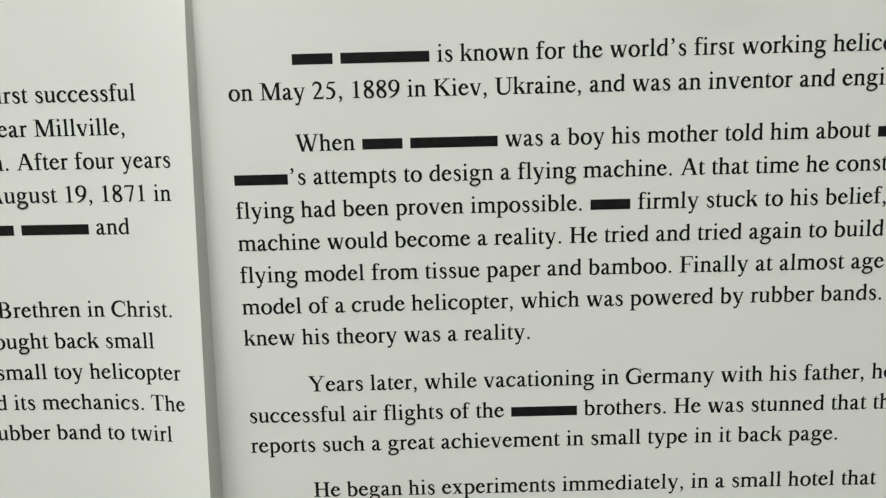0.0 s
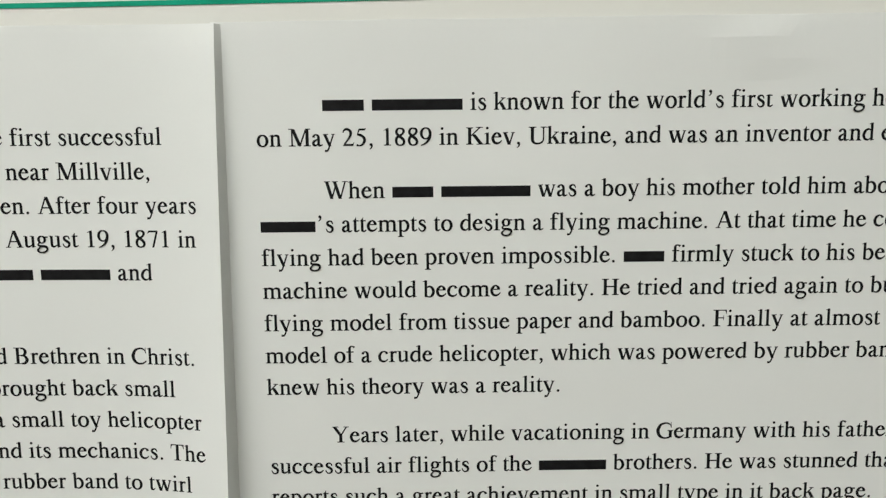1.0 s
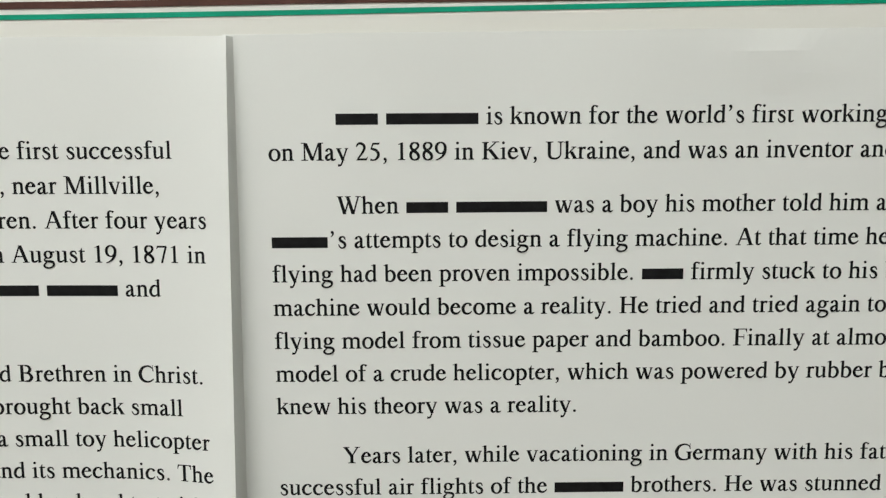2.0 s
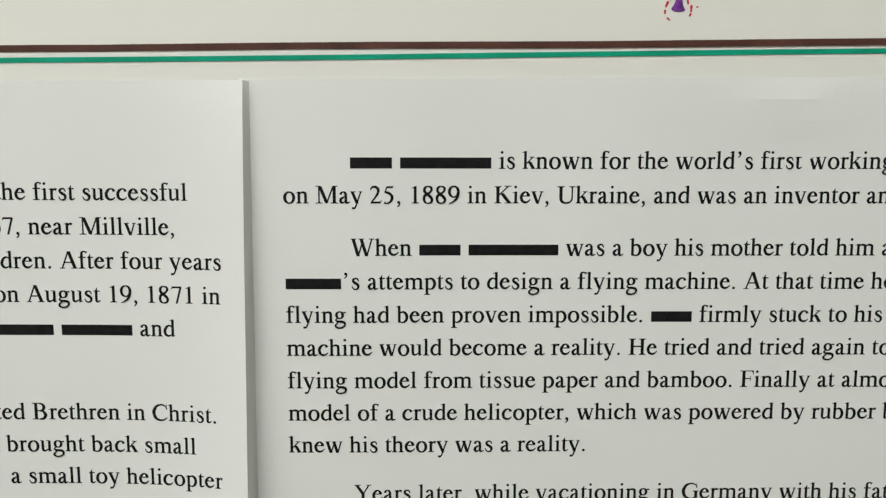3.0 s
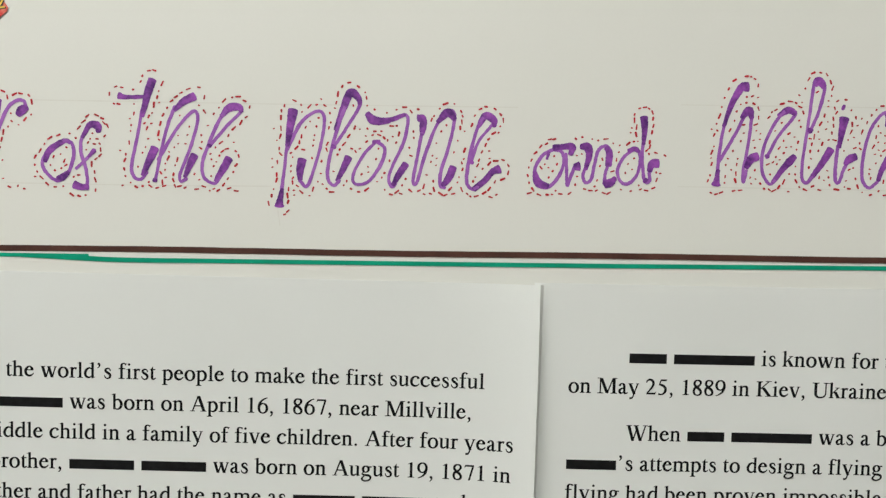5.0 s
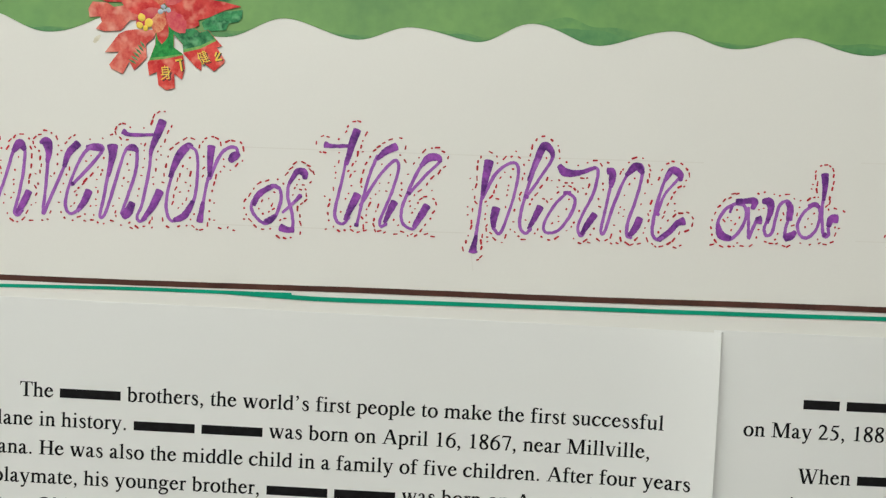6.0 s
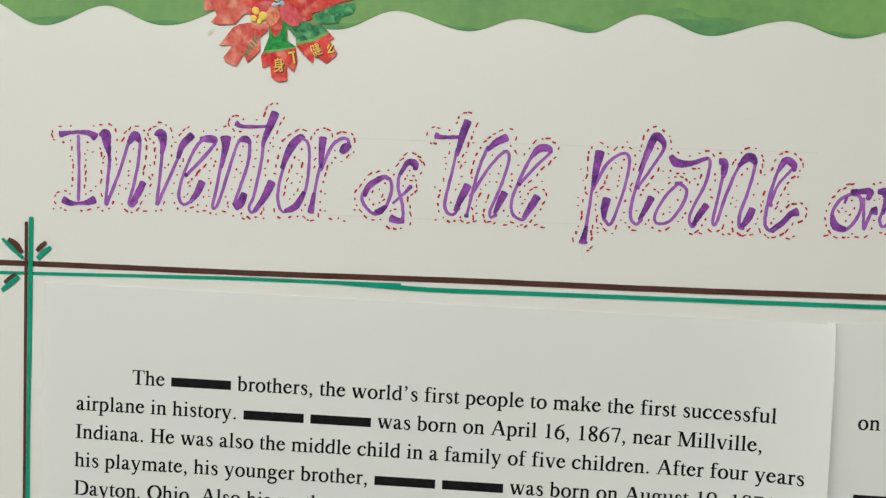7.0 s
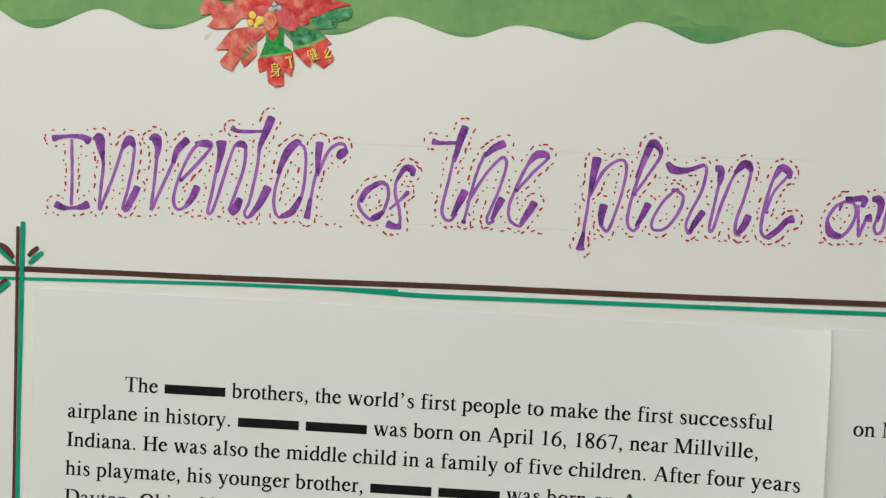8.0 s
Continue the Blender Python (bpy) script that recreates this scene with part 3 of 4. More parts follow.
def bar(x0, y0, x1, y1):
    y1 += INK_SPREAD * 0.8
    return [(x0, y0), (x1, y0), (x1, y1), (x0, y1)]


def slant(x0, y0, x1, y1, w):
    """A slanting stroke cut level at both ends; w is its level width."""
    w += INK_SPREAD
    return [(x0 - w / 2, y0), (x0 + w / 2, y0), (x1 + w / 2, y1), (x1 - w / 2, y1)]


def slab(x0, x1, y, half=42, up=1):
    """A bracketed serif on the foot (up 1) or head (up -1) of a stem in its middle."""
    c, half, thick = (x0 + x1) / 2, half + INK_SPREAD / 2, 15 + INK_SPREAD * 0.8
    return [(x0, y), (x1, y), (x1, y + thick * up), (c + half + 16, y + (thick + 9) * up), (c + half, y + (thick + 39) * up), (c - half, y + (thick + 39) * up), (c - half - 16, y + (thick + 9) * up), (x0, y + thick * up)]


def flag(x, y, half=42, out=70):
    """The sloped head serif of a small letter's stem."""
    half += INK_SPREAD / 2
    return [(x - half - out, y - 66), (x - half - out, y - 46), (x + half - 14, y), (x + half, y), (x + half, y - 100), (x - half, y - 100), (x - half, y - 70), (x - half - 18, y - 58)]


def bow(*points):
    """A curved stroke through (x, y, width) with level change of width."""
    line = spline(points, 6)
    left, right = [], []
    for k, (x, y, w) in enumerate(line):
        d = line[min(k + 1, len(line) - 1)][:2] - line[max(k - 1, 0)][:2]
        d = d / (np.linalg.norm(d) + 1e-9) * (w + INK_SPREAD) / 2
        left.append((x - d[1], y + d[0]))
        right.append((x + d[1], y - d[0]))
    return [[left[k], right[k], right[k + 1], left[k + 1]] for k in range(len(line) - 1)]


def ball(x, y, r):
    return [(x + r * math.cos(a * math.pi / 8), y + r * math.sin(a * math.pi / 8)) for a in range(16)]


def ring(cx, cy, rx, ry, side, level):
    """An upright oval: side is the width of its flanks, level that of its top and bottom."""
    pts = [(cx + rx * math.sin(a), cy + ry * math.cos(a), level + (side - level) * abs(math.sin(a)) ** 1.5) for a in (k * math.pi / 6 for k in range(13))]
    return bow(*pts)


def arch(x0, x1):
    """The shoulder and second stem of n, h and m."""
    return [*bow((x0 + 30, 362, 22), (x0 + 80, 405, 40), (x0 + 145, 425, 62), (x1 - 18, 395, 80), (x1, 310, 84)), stem(x1, 0, 325, 84), slab(x1 - 104, x1 + 116, 0)]


def serif_glyph(char):
    """The outlines of one character of a book face, in thousandths of an em."""
    right_bowl = lambda x: bow((x + 30, 372, 20), (x + 85, 415, 42), (x + 165, 430, 60), (x + 255, 365, 88), (x + 302, 228, 96), (x + 262, 92, 84), (x + 185, 24, 52), (x + 110, 14, 34), (x + 30, 50, 22))
    spur = lambda x: [(x - 42, -8), (x - 20, -8), (x + 104, 34), (x + 104, 50), (x + 60, 52), (x + 42, 66), (x + 42, 110), (x - 42, 110)]
    return {
        "a": lambda: [*bow((92, 335, 84), (104, 392, 66), (165, 441, 32), (232, 430, 52), (275, 380, 78), (287, 310, 82)), stem(287, 80, 320, 82), *bow((287, 100, 82), (300, 38, 70), (340, 24, 52), (385, 34, 30), (440, 62, 16)), *bow((262, 270, 22), (190, 236, 42), (108, 178, 76), (80, 108, 84), (108, 46, 76), (155, 30, 58), (205, 44, 34), (262, 92, 20))],
        "b": lambda: [stem(112, 10, 683, 84), flag(112, 683), *right_bowl(112), *bow((100, 30, 60), (140, 30, 30), (200, 14, 26))],
        "c": lambda: [*bow((372, 338, 92), (352, 392, 74), (300, 434, 44), (235, 441, 38), (145, 395, 74), (78, 290, 94), (72, 205, 98), (100, 105, 88), (175, 45, 72), (255, 34, 60), (335, 60, 36), (408, 130, 16))],
        "d": lambda: [stem(388, 40, 683, 84), flag(388, 683), spur(388), *bow((360, 372, 22), (300, 428, 40), (220, 432, 56), (130, 360, 84), (74, 215, 92), (110, 90, 80), (190, 36, 64), (270, 40, 40), (360, 104, 20))],
        "e": lambda: [bar(90, 264, 398, 290), *bow((350, 278, 104), (338, 345, 94), (298, 405, 62), (238, 443, 34), (150, 398, 72), (78, 292, 88), (72, 205, 96), (112, 98, 86), (192, 46, 76), (272, 46, 60), (352, 88, 36), (420, 158, 14))],
        "f": lambda: [stem(145, 0, 560, 84), *bow((145, 540, 84), (150, 606, 74), (192, 658, 46), (250, 668, 30), (305, 650, 44), (345, 622, 76)), bar(21, 418, 308, 450), slab(20, 280, 0)],
        "g": lambda: [*ring(222, 312, 122, 134, 86, 30), *bow((300, 405, 26), (380, 412, 34), (470, 412, 40)), *bow((140, 196, 34), (92, 150, 34), (78, 105, 46), (118, 70, 58), (190, 58, 68), (310, 48, 80), (405, 8, 78), (428, -66, 62), (375, -150, 48), (255, -196, 42), (135, -188, 50), (62, -128, 62), (78, -62, 50), (165, 24, 26))],
        "h": lambda: [stem(112, 0, 683, 84), flag(112, 683), slab(8, 216, 0), *arch(112, 372)],
        "i": lambda: [stem(137, 0, 455, 84), flag(137, 460), slab(16, 256, 0), ball(132, 630, 54)],
        "k": lambda: [stem(112, 0, 683, 84), flag(112, 683), slab(8, 218, 0), slant(150, 195, 385, 440, 48), slant(265, 285, 425, 10, 118), bar(276, 434, 462, 450), bar(318, 0, 500, 16)],
        "l": lambda: [stem(137, 0, 683, 84), flag(137, 683), slab(19, 257, 0)],
        "m": lambda: [stem(122, 0, 455, 84), flag(122, 460), slab(16, 226, 0), *arch(122, 388), *arch(388, 655)],
        "n": lambda: [stem(122, 0, 455, 84), flag(122, 460), slab(16, 226, 0), *arch(122, 376)],
        "o": lambda: ring(250, 225, 172, 215, 98, 38),
        "p": lambda: [stem(118, -210, 455, 84), flag(118, 460), slab(5, 245, -217), *right_bowl(118)],
        "r": lambda: [stem(122, 0, 455, 84), flag(122, 460), slab(5, 245, 0), *bow((152, 335, 22), (195, 398, 40), (245, 424, 54), (285, 410, 74), (318, 398, 86))],
        "s": lambda: [*bow((314, 318, 16), (300, 372, 30), (262, 428, 38), (195, 440, 42), (128, 408, 66), (104, 350, 76), (140, 292, 82), (215, 245, 86), (282, 192, 84), (306, 128, 76), (282, 50, 60), (210, 10, 40), (142, 20, 34), (86, 76, 26), (58, 150, 16))],
        "t": lambda: [stem(113, 90, 450, 84), [(13, 420), (13, 434), (60, 466), (105, 515), (140, 579), (155, 579), (155, 420)], bar(140, 418, 256, 450), *bow((113, 120, 84), (120, 54, 76), (162, 28, 54), (212, 36, 36), (276, 80, 14))],
        "u": lambda: [stem(112, 120, 450, 84), bar(9, 433, 112, 450), *bow((112, 150, 84), (122, 72, 78), (172, 34, 62), (238, 42, 44), (340, 105, 22)), stem(376, 40, 450, 84), bar(260, 433, 376, 450), spur(376)],
        "v": lambda: [slant(92, 444, 262, -14, 100), slant(412, 444, 268, -14, 40), bar(19, 433, 216, 450), bar(338, 433, 478, 450)],
        "w": lambda: [slant(92, 444, 236, -14, 100), slant(370, 400, 240, -14, 40), slant(355, 444, 500, -14, 100), slant(640, 444, 504, -14, 40), bar(21, 433, 206, 450), bar(288, 433, 456, 450), bar(572, 433, 694, 450)],
        "x": lambda: [slant(105, 444, 372, 6, 110), slant(376, 444, 110, 6, 42), bar(24, 433, 230, 450), bar(284, 433, 452, 450), bar(17, 0, 182, 16), bar(262, 0, 479, 16)],
        "y": lambda: [slant(88, 444, 276, 0, 100), slant(416, 444, 240, -60, 42), *bow((256, -20, 42), (222, -110, 44), (182, -172, 48), (132, -184, 62), (74, -178, 76)), bar(14, 433, 218, 450), bar(338, 433, 476, 450)],
        "A": lambda: [slant(350, 660, 108, 8, 44), slant(366, 674, 602, 8, 114), bar(190, 216, 500, 252), bar(15, 0, 214, 17), bar(450, 0, 707, 17)],
        "B": lambda: [stem(166, 0, 662, 104), bar(17, 645, 340, 662), bar(17, 0, 340, 17), bar(200, 330, 330, 362), *bow((300, 643, 36), (410, 630, 62), (484, 500, 106), (420, 375, 70), (310, 347, 32)), *bow((300, 346, 32), (440, 330, 66), (536, 180, 114), (450, 40, 78), (300, 18, 36))],
        "C": lambda: [*bow((612, 450, 22), (585, 560, 28), (480, 640, 42), (355, 650, 50), (190, 580, 84), (92, 400, 114), (86, 310, 118), (125, 165, 104), (230, 60, 80), (365, 26, 56), (500, 50, 44), (628, 140, 22)), bar(596, 450, 616, 676)],
        "D": lambda: [stem(156, 0, 662, 104), bar(16, 645, 320, 662), bar(16, 0, 320, 17), *bow((300, 642, 38), (450, 630, 54), (585, 530, 98), (632, 335, 116), (580, 130, 98), (450, 34, 54), (300, 20, 38))],
        "F": lambda: [stem(160, 0, 662, 104), slab(12, 310, 0, 52), bar(12, 640, 540, 662), [(528, 662), (546, 662), (552, 519), (528, 519), (510, 600), (470, 640)], bar(200, 325, 430, 355), bar(420, 252, 443, 430)],
        "G": lambda: [*bow((632, 460, 20), (600, 570, 28), (490, 640, 42), (365, 650, 50), (195, 580, 84), (94, 400, 114), (88, 310, 118), (128, 155, 104), (240, 48, 78), (370, 16, 46), (480, 26, 48), (590, 75, 50)), bar(610, 460, 630, 676), stem(592, 40, 330, 104), slab(470, 709, 354, 52, -1)],
        "H": lambda: [stem(158, 0, 662, 104), stem(560, 0, 662, 104), slab(19, 296, 0, 52), slab(19, 296, 662, 52, -1), slab(424, 702, 0, 52), slab(424, 702, 662, 52, -1), bar(190, 320, 540, 358)],
        "I": lambda: [stem(166, 0, 662, 104), slab(18, 315, 0, 52), slab(18, 315, 662, 52, -1)],
        "K": lambda: [stem(168, 0, 662, 104), slab(34, 304, 0, 52), slab(34, 304, 662, 52, -1), slant(215, 325, 560, 650, 54), slant(318, 395, 622, 8, 138), bar(420, 645, 690, 662), bar(425, 0, 723, 17)],
        "M": lambda: [stem(145, 0, 650, 40), slab(12, 276, 0, 20), bar(14, 645, 190, 662), slant(180, 662, 440, 20, 116), slant(690, 662, 436, 0, 44), stem(732, 0, 662, 104), slab(592, 872, 0, 52), bar(672, 645, 864, 662)],
        "O": lambda: ring(361, 331, 270, 318, 118, 48),
        "T": lambda: [stem(305, 0, 662, 104), slab(160, 452, 0, 52), bar(20, 638, 592, 662), [(17, 492), (40, 492), (58, 580), (110, 640), (24, 662)], [(594, 492), (571, 492), (553, 580), (501, 640), (588, 662)]],
        "U": lambda: [stem(158, 220, 662, 104), slab(14, 312, 662, 52, -1), *bow((158, 260, 104), (168, 130, 98), (240, 42, 70), (365, 16, 54), (500, 50, 46), (580, 150, 36), (590, 280, 34)), stem(590, 260, 662, 34), slab(474, 704, 662, 17, -1)],
        "W": lambda: [slant(112, 656, 300, -10, 108), slant(462, 520, 300, -10, 42), slant(420, 656, 628, -10, 108), slant(830, 656, 634, -10, 42), bar(5, 645, 244, 662), bar(318, 645, 544, 662), bar(720, 645, 932, 662)],
        "Y": lambda: [slant(120, 656, 370, 290, 120), slant(600, 656, 378, 300, 44), stem(366, 0, 320, 104), slab(216, 516, 0, 52), bar(22, 645, 280, 662), bar(490, 645, 703, 662)],
        "0": lambda: ring(250, 331, 182, 324, 90, 32),
        "1": lambda: [stem(258, 0, 655, 88), slab(118, 394, 0, 44), [(111, 576), (120, 594), (290, 676), (302, 676), (302, 580), (214, 590)]],
        "2": lambda: [*bow((40, 508, 20), (75, 585, 44), (150, 638, 70), (245, 628, 78), (325, 560, 86), (340, 460, 84), (300, 350, 70), (200, 200, 50), (90, 70, 40)), [(30, 0), (420, 0), (475, 137), (458, 142), (428, 96), (390, 76), (80, 76), (30, 12)]],
        "5": lambda: [[(165, 662), (400, 662), (438, 690), (398, 588), (174, 588)], *bow((178, 640, 36), (140, 545, 30), (104, 444, 24)), *bow((80, 440, 44), (180, 420, 74), (290, 370, 84), (370, 260, 90), (350, 130, 86), (260, 30, 52), (160, 8, 34), (60, 30, 70))],
        "6": lambda: [*ring(255, 210, 172, 208, 92, 36), *bow((446, 668, 18), (330, 625, 34), (200, 530, 62), (115, 400, 86), (80, 250, 90))],
        "7": lambda: [[(79, 662), (449, 662), (449, 646), (420, 588), (106, 588), (60, 540), (40, 546)], slant(425, 630, 250, -8, 64)],
        "8": lambda: [*bow((255, 655, 34), (360, 620, 66), (388, 530, 76), (330, 430, 62), (220, 360, 80), (125, 290, 86), (96, 170, 82), (140, 50, 62), (250, 6, 34), (370, 50, 68), (402, 150, 84), (340, 260, 92), (200, 370, 88), (118, 470, 82), (118, 560, 76), (170, 635, 56), (255, 655, 34))],
        "9": lambda: [*ring(245, 452, 172, 208, 92, 36), *bow((56, -6, 18), (170, 38, 34), (300, 132, 62), (385, 262, 86), (420, 412, 90))],
        ".": lambda: [ball(125, 45, 56)],
        ",": lambda: [ball(118, 44, 57), *bow((150, 44, 50), (150, -20, 44), (118, -90, 30), (62, -135, 14))],
        "’": lambda: [ball(150, 620, 57), *bow((182, 620, 50), (182, 556, 44), (150, 486, 30), (94, 441, 14))],
    }[char]()


TYPE = {}


def text_line(parent, body, x, z, slope, lift, label="line of black printed serif text"):
    """One printed line from (x, z). A number in <> is a plain bar that many em long."""
    at, k, bars = 0.0, 0, []
    line = new("text_line")
    line.parent = parent
    tagged(line, label)
    while k < len(body):
        c = body[k]
        if c == "<":
            end = body.index(">", k)
            width = float(body[k + 1:end])
            bars.append((at + 0.03, at + width - 0.03))
            at, k = at + width, end + 1
            continue
        if c != " ":
            if c not in TYPE:
                pts, faces = [], []
                for k_face, outline in enumerate(serif_glyph(c)):
                    faces.append(tuple(range(len(pts), len(pts) + len(outline))))
                    pts += [((gx - ADVANCE[c] / 2) * EM / 1e6, 6e-7 * k_face, gy * EM / 1e6) for gx, gy in outline]
                me = bpy.data.meshes.new("printed_letter")
                me.from_pydata(pts, [], faces)
                me.materials.append(PRINT)
                TYPE[c] = me
            mid = at + ADVANCE[c] / 2000
            mx, mz = x + mid * EM, z + slope * mid * EM
            rise = (lift(mx + 1, mz) - lift(mx - 1, mz)) / 2
            fall = lift(mx, mz + 1) - lift(mx, mz)
            along, up = Vector((1, -rise, slope)).normalized(), Vector((-slope, -fall, 1)).normalized()
            out = along.cross(up).normalized()
            ob = new("printed_letter", TYPE[c])
            ob.parent = line
            turned = Matrix((along, -out * -1, up)).transposed().to_4x4()
            ob.matrix_basis = Matrix.Translation((mx / 1000, -(lift(mx, mz) + 0.10) / 1000, ZERO + mz / 1000)) @ turned
        at, k = at + ADVANCE[c] / 1000, k + 1
    for a, b in bars:
        vs, n = [], 12
        for j in range(n + 1):
            for gy in (0.015, 0.435):
                mx = x + (a + (b - a) * j / n) * EM
                mz = z + slope * (mx - x) + gy * EM
                vs.append((mx / 1000, -(lift(mx, mz) + 0.10) / 1000, ZERO + mz / 1000))
        mesh_object("text_bar", vs, [(2 * j, 2 * j + 2, 2 * j + 3, 2 * j + 1) for j in range(n)], [PRINT], line, "plain black bar among the printed words")


def width_of(body):
    total, k = 0.0, 0
    while k < len(body):
        if body[k] == "<":
            end = body.index(">", k)
            total, k = total + float(body[k + 1:end]), end + 1
        else:
            total, k = total + ADVANCE[body[k]] / 1000, k + 1
    return total * EM


def curl(x, z):
    """The loose free edge of the first page stands off the poster, more so further down."""
    s = min(max((x - 140) / 37, 0), 1.02)
    depth = min(max(-z - 5, 0), 130)
    glued = 1 - 0.45 * math.exp(-depth / 6)
    lip = min(max((x - 164) / 13.5, 0), 1.02)
    return (1.4 + 0.031 * depth) * s ** 2.4 * glued + 0.3 * lip ** 2 * glued + 0.35 * flat(x - 180, z)


def flat(x, z):
    """A sheet never lies quite flat: low swells, stronger near its upper edge."""
    top = math.exp((z + 6) / 22)
    calm = min(max((x - 178) / 15, 0), 1) if x > 170 else 1
    dent = 0.55 * math.exp(-((x - 281 + 0.7 * (z + 11)) / 8) ** 2 - ((z + 11) / 5) ** 2)
    return dent + calm * 0.10 * (1 + math.sin(x * 0.055 + z * 0.035)) + calm * top * 0.22 * (1 + math.sin(x * 0.13 + 0.6 * math.sin(z * 0.12)))


page_one = sheet("printed_page", 2.3, 177.7, -250, -6.1, 90, 60, 0.08, curl, PAPER, turn=-0.0035, cut=0.005)
tagged(page_one, "white printed page with a curled loose edge glued on the poster", "page", "printed pages")
page_two = sheet("printed_page", 176.6, 353, -250, -6.3, 60, 60, 0.08, flat, PAPER, turn=0.004)
tagged(page_two, "white printed page of black serif text glued flat on the poster", "page", "printed pages")

# the free edge of the first page is creased back towards the poster
verts, rows = [], 60
for k in range(rows + 1):
    z = -6.1 - 243.9 * k / rows
    edge = 177.7 + 0.0035 * (z + 6.1) - 0.005 * (-6.1 - z)
    zz = z - 0.0035 * 175.4
    top = curl(edge, zz) + 0.08
    for j in range(7):
        a = j / 6
        verts.append(((edge + 0.1 * a + 0.8 * a ** 1.4) / 1000, -(0.05 + (top - 0.05) * (1 - a) ** 1.1) / 1000, ZERO + zz / 1000))
mesh_object("folded_edge", verts, [(7 * k + j, 7 * k + j + 1, 7 * k + j + 8, 7 * k + j + 7) for k in range(rows) for j in range(6)], [PAPER], page_one, "creased back edge of the sheet", smooth=True)

LEFT, TOP, SLOPE = 10.2, -28.3, -0.0045
FIRST = [
    ("The <2.833> brothers, the world’s first people to make the first successful", 0, 0, INDENT, None),
    ("airplane in history. <2.833> <2.833> was born on April 16, 1867, near Millville,", 1, 0, 0, None),
    ("Indiana. He was also the middle child in a family of five children. After four years", 2, 0, 0, None),
    ("his playmate, his younger brother, <2.833> <2.833> was born on August 19, 1871 in", 3, 0, 0, None),
    ("Dayton, Ohio. Also his mother and father had the name as <2.723> <2.833> and", 4, 0, 0, None),
    ("<2.389> <3.888> <3.276>.", 5, 0, 0, None),
    ("of the United Brethren in Christ.", 6, 1, 0, 171.2),
    ("often brought back small", 7, 1, 0, 166.7),
    ("a small toy helicopter", 8, 1, 0, 171.9),
    ("and its mechanics. The", 9, 1, 0, 172.5),
    ("a rubber band to twirl", 10, 1, 0, 169.2),
]
for body, row, para, indent, right in FIRST:
    x = LEFT + indent - SLOPE * (-row * PITCH - para * PARA) if right is None else right - width_of(body)
    text_line(page_one, body, x, TOP - row * PITCH - para * PARA * 1.06 + SLOPE * (x - LEFT), SLOPE, curl)

LEFT_TWO, TOP_TWO = 184.32, -23.0
SECOND = [
    ("<1.666> <3.556> is known for the world’s first working helicopter", 0, 0, INDENT),
    ("on May 25, 1889 in Kiev, Ukraine, and was an inventor and engineer", 1, 0, 0),
    ("When <1.666> <3.556> was a boy his mother told him about <3.9>", 2, 1, INDENT),
    ("<2.222>’s attempts to design a flying machine. At that time he const", 3, 1, 0),
    ("flying had been proven impossible. <1.666> firmly stuck to his belief,", 4, 1, 0),
    ("machine would become a reality. He tried and tried again to build", 5, 1, 0),
    ("flying model from tissue paper and bamboo. Finally at almost age", 6, 1, 0),
    ("model of a crude helicopter, which was powered by rubber bands.", 7, 1, 0),
    ("knew his theory was a reality.", 8, 1, 0),
    ("Years later, while vacationing in Germany with his father, he", 9, 2, INDENT),
    ("successful air flights of the <2.833> brothers. He was stunned that the", 10, 2, 0),
    ("reports such a great achievement in small type in it back page.", 11, 2, 0),
    ("He began his experiments immediately, in a small hotel that", 12, 3, INDENT),
]
for body, row, para, indent in SECOND:
    text_line(page_two, body, LEFT_TWO + indent, TOP_TWO - row * PITCH - para * PARA, 0.0, flat)

# ---- green scalloped paper along the top ----


# crests and dips of the cut edge, in turn
WAVES = [(-86, 51), (-72, 56), (-55, 51), (-41, 56), (-27, 51), (-13, 56.5), (0.8, 51.4), (14.6, 56.2), (27.8, 52.3), (45, 57), (65.8, 52.7), (79.8, 57.3), (95, 53.5), (107.5, 56.6), (121.5, 54.1), (133.6, 58.5), (147.4, 54.4), (163.6, 58.1), (177.5, 54.8), (190.4, 57.8)]
WAVES += [(205.5 + 13.5 * k, 54.6 + 0.09 * k + 3.4 * (k % 2)) for k in range(22)]


def scallop(x):
    for (xa, za), (xb, zb) in zip(WAVES, WAVES[1:]):
        if x <= xb:
            return za + (zb - za) * (1 - math.cos(math.pi * (x - xa) / (xb - xa))) / 2 + 0.07 * math.sin(x * 0.5)
    return WAVES[-1][1]


verts, faces, n = [], [], 420
for side in (0.05, 0.01):
    for k in range(n + 1):
        x = -72 + 550 * k / n
        verts += [(x / 1000, -side / 1000, ZERO + scallop(x) / 1000), (x / 1000, -side / 1000, ZERO + 0.15)]
half = 2 * (n + 1)
for k in range(n):
    a = 2 * k
    faces += [(a, a + 2, a + 3, a + 1), (half + a, half + a + 1, half + a + 3, half + a + 2), (a, half + a, half + a + 2, a + 2)]
border = tagged(mesh_object("paper_border", verts, faces, [LEAF_GREEN]), "green painted paper strip with a wavy cut edge on the poster", "paper border")

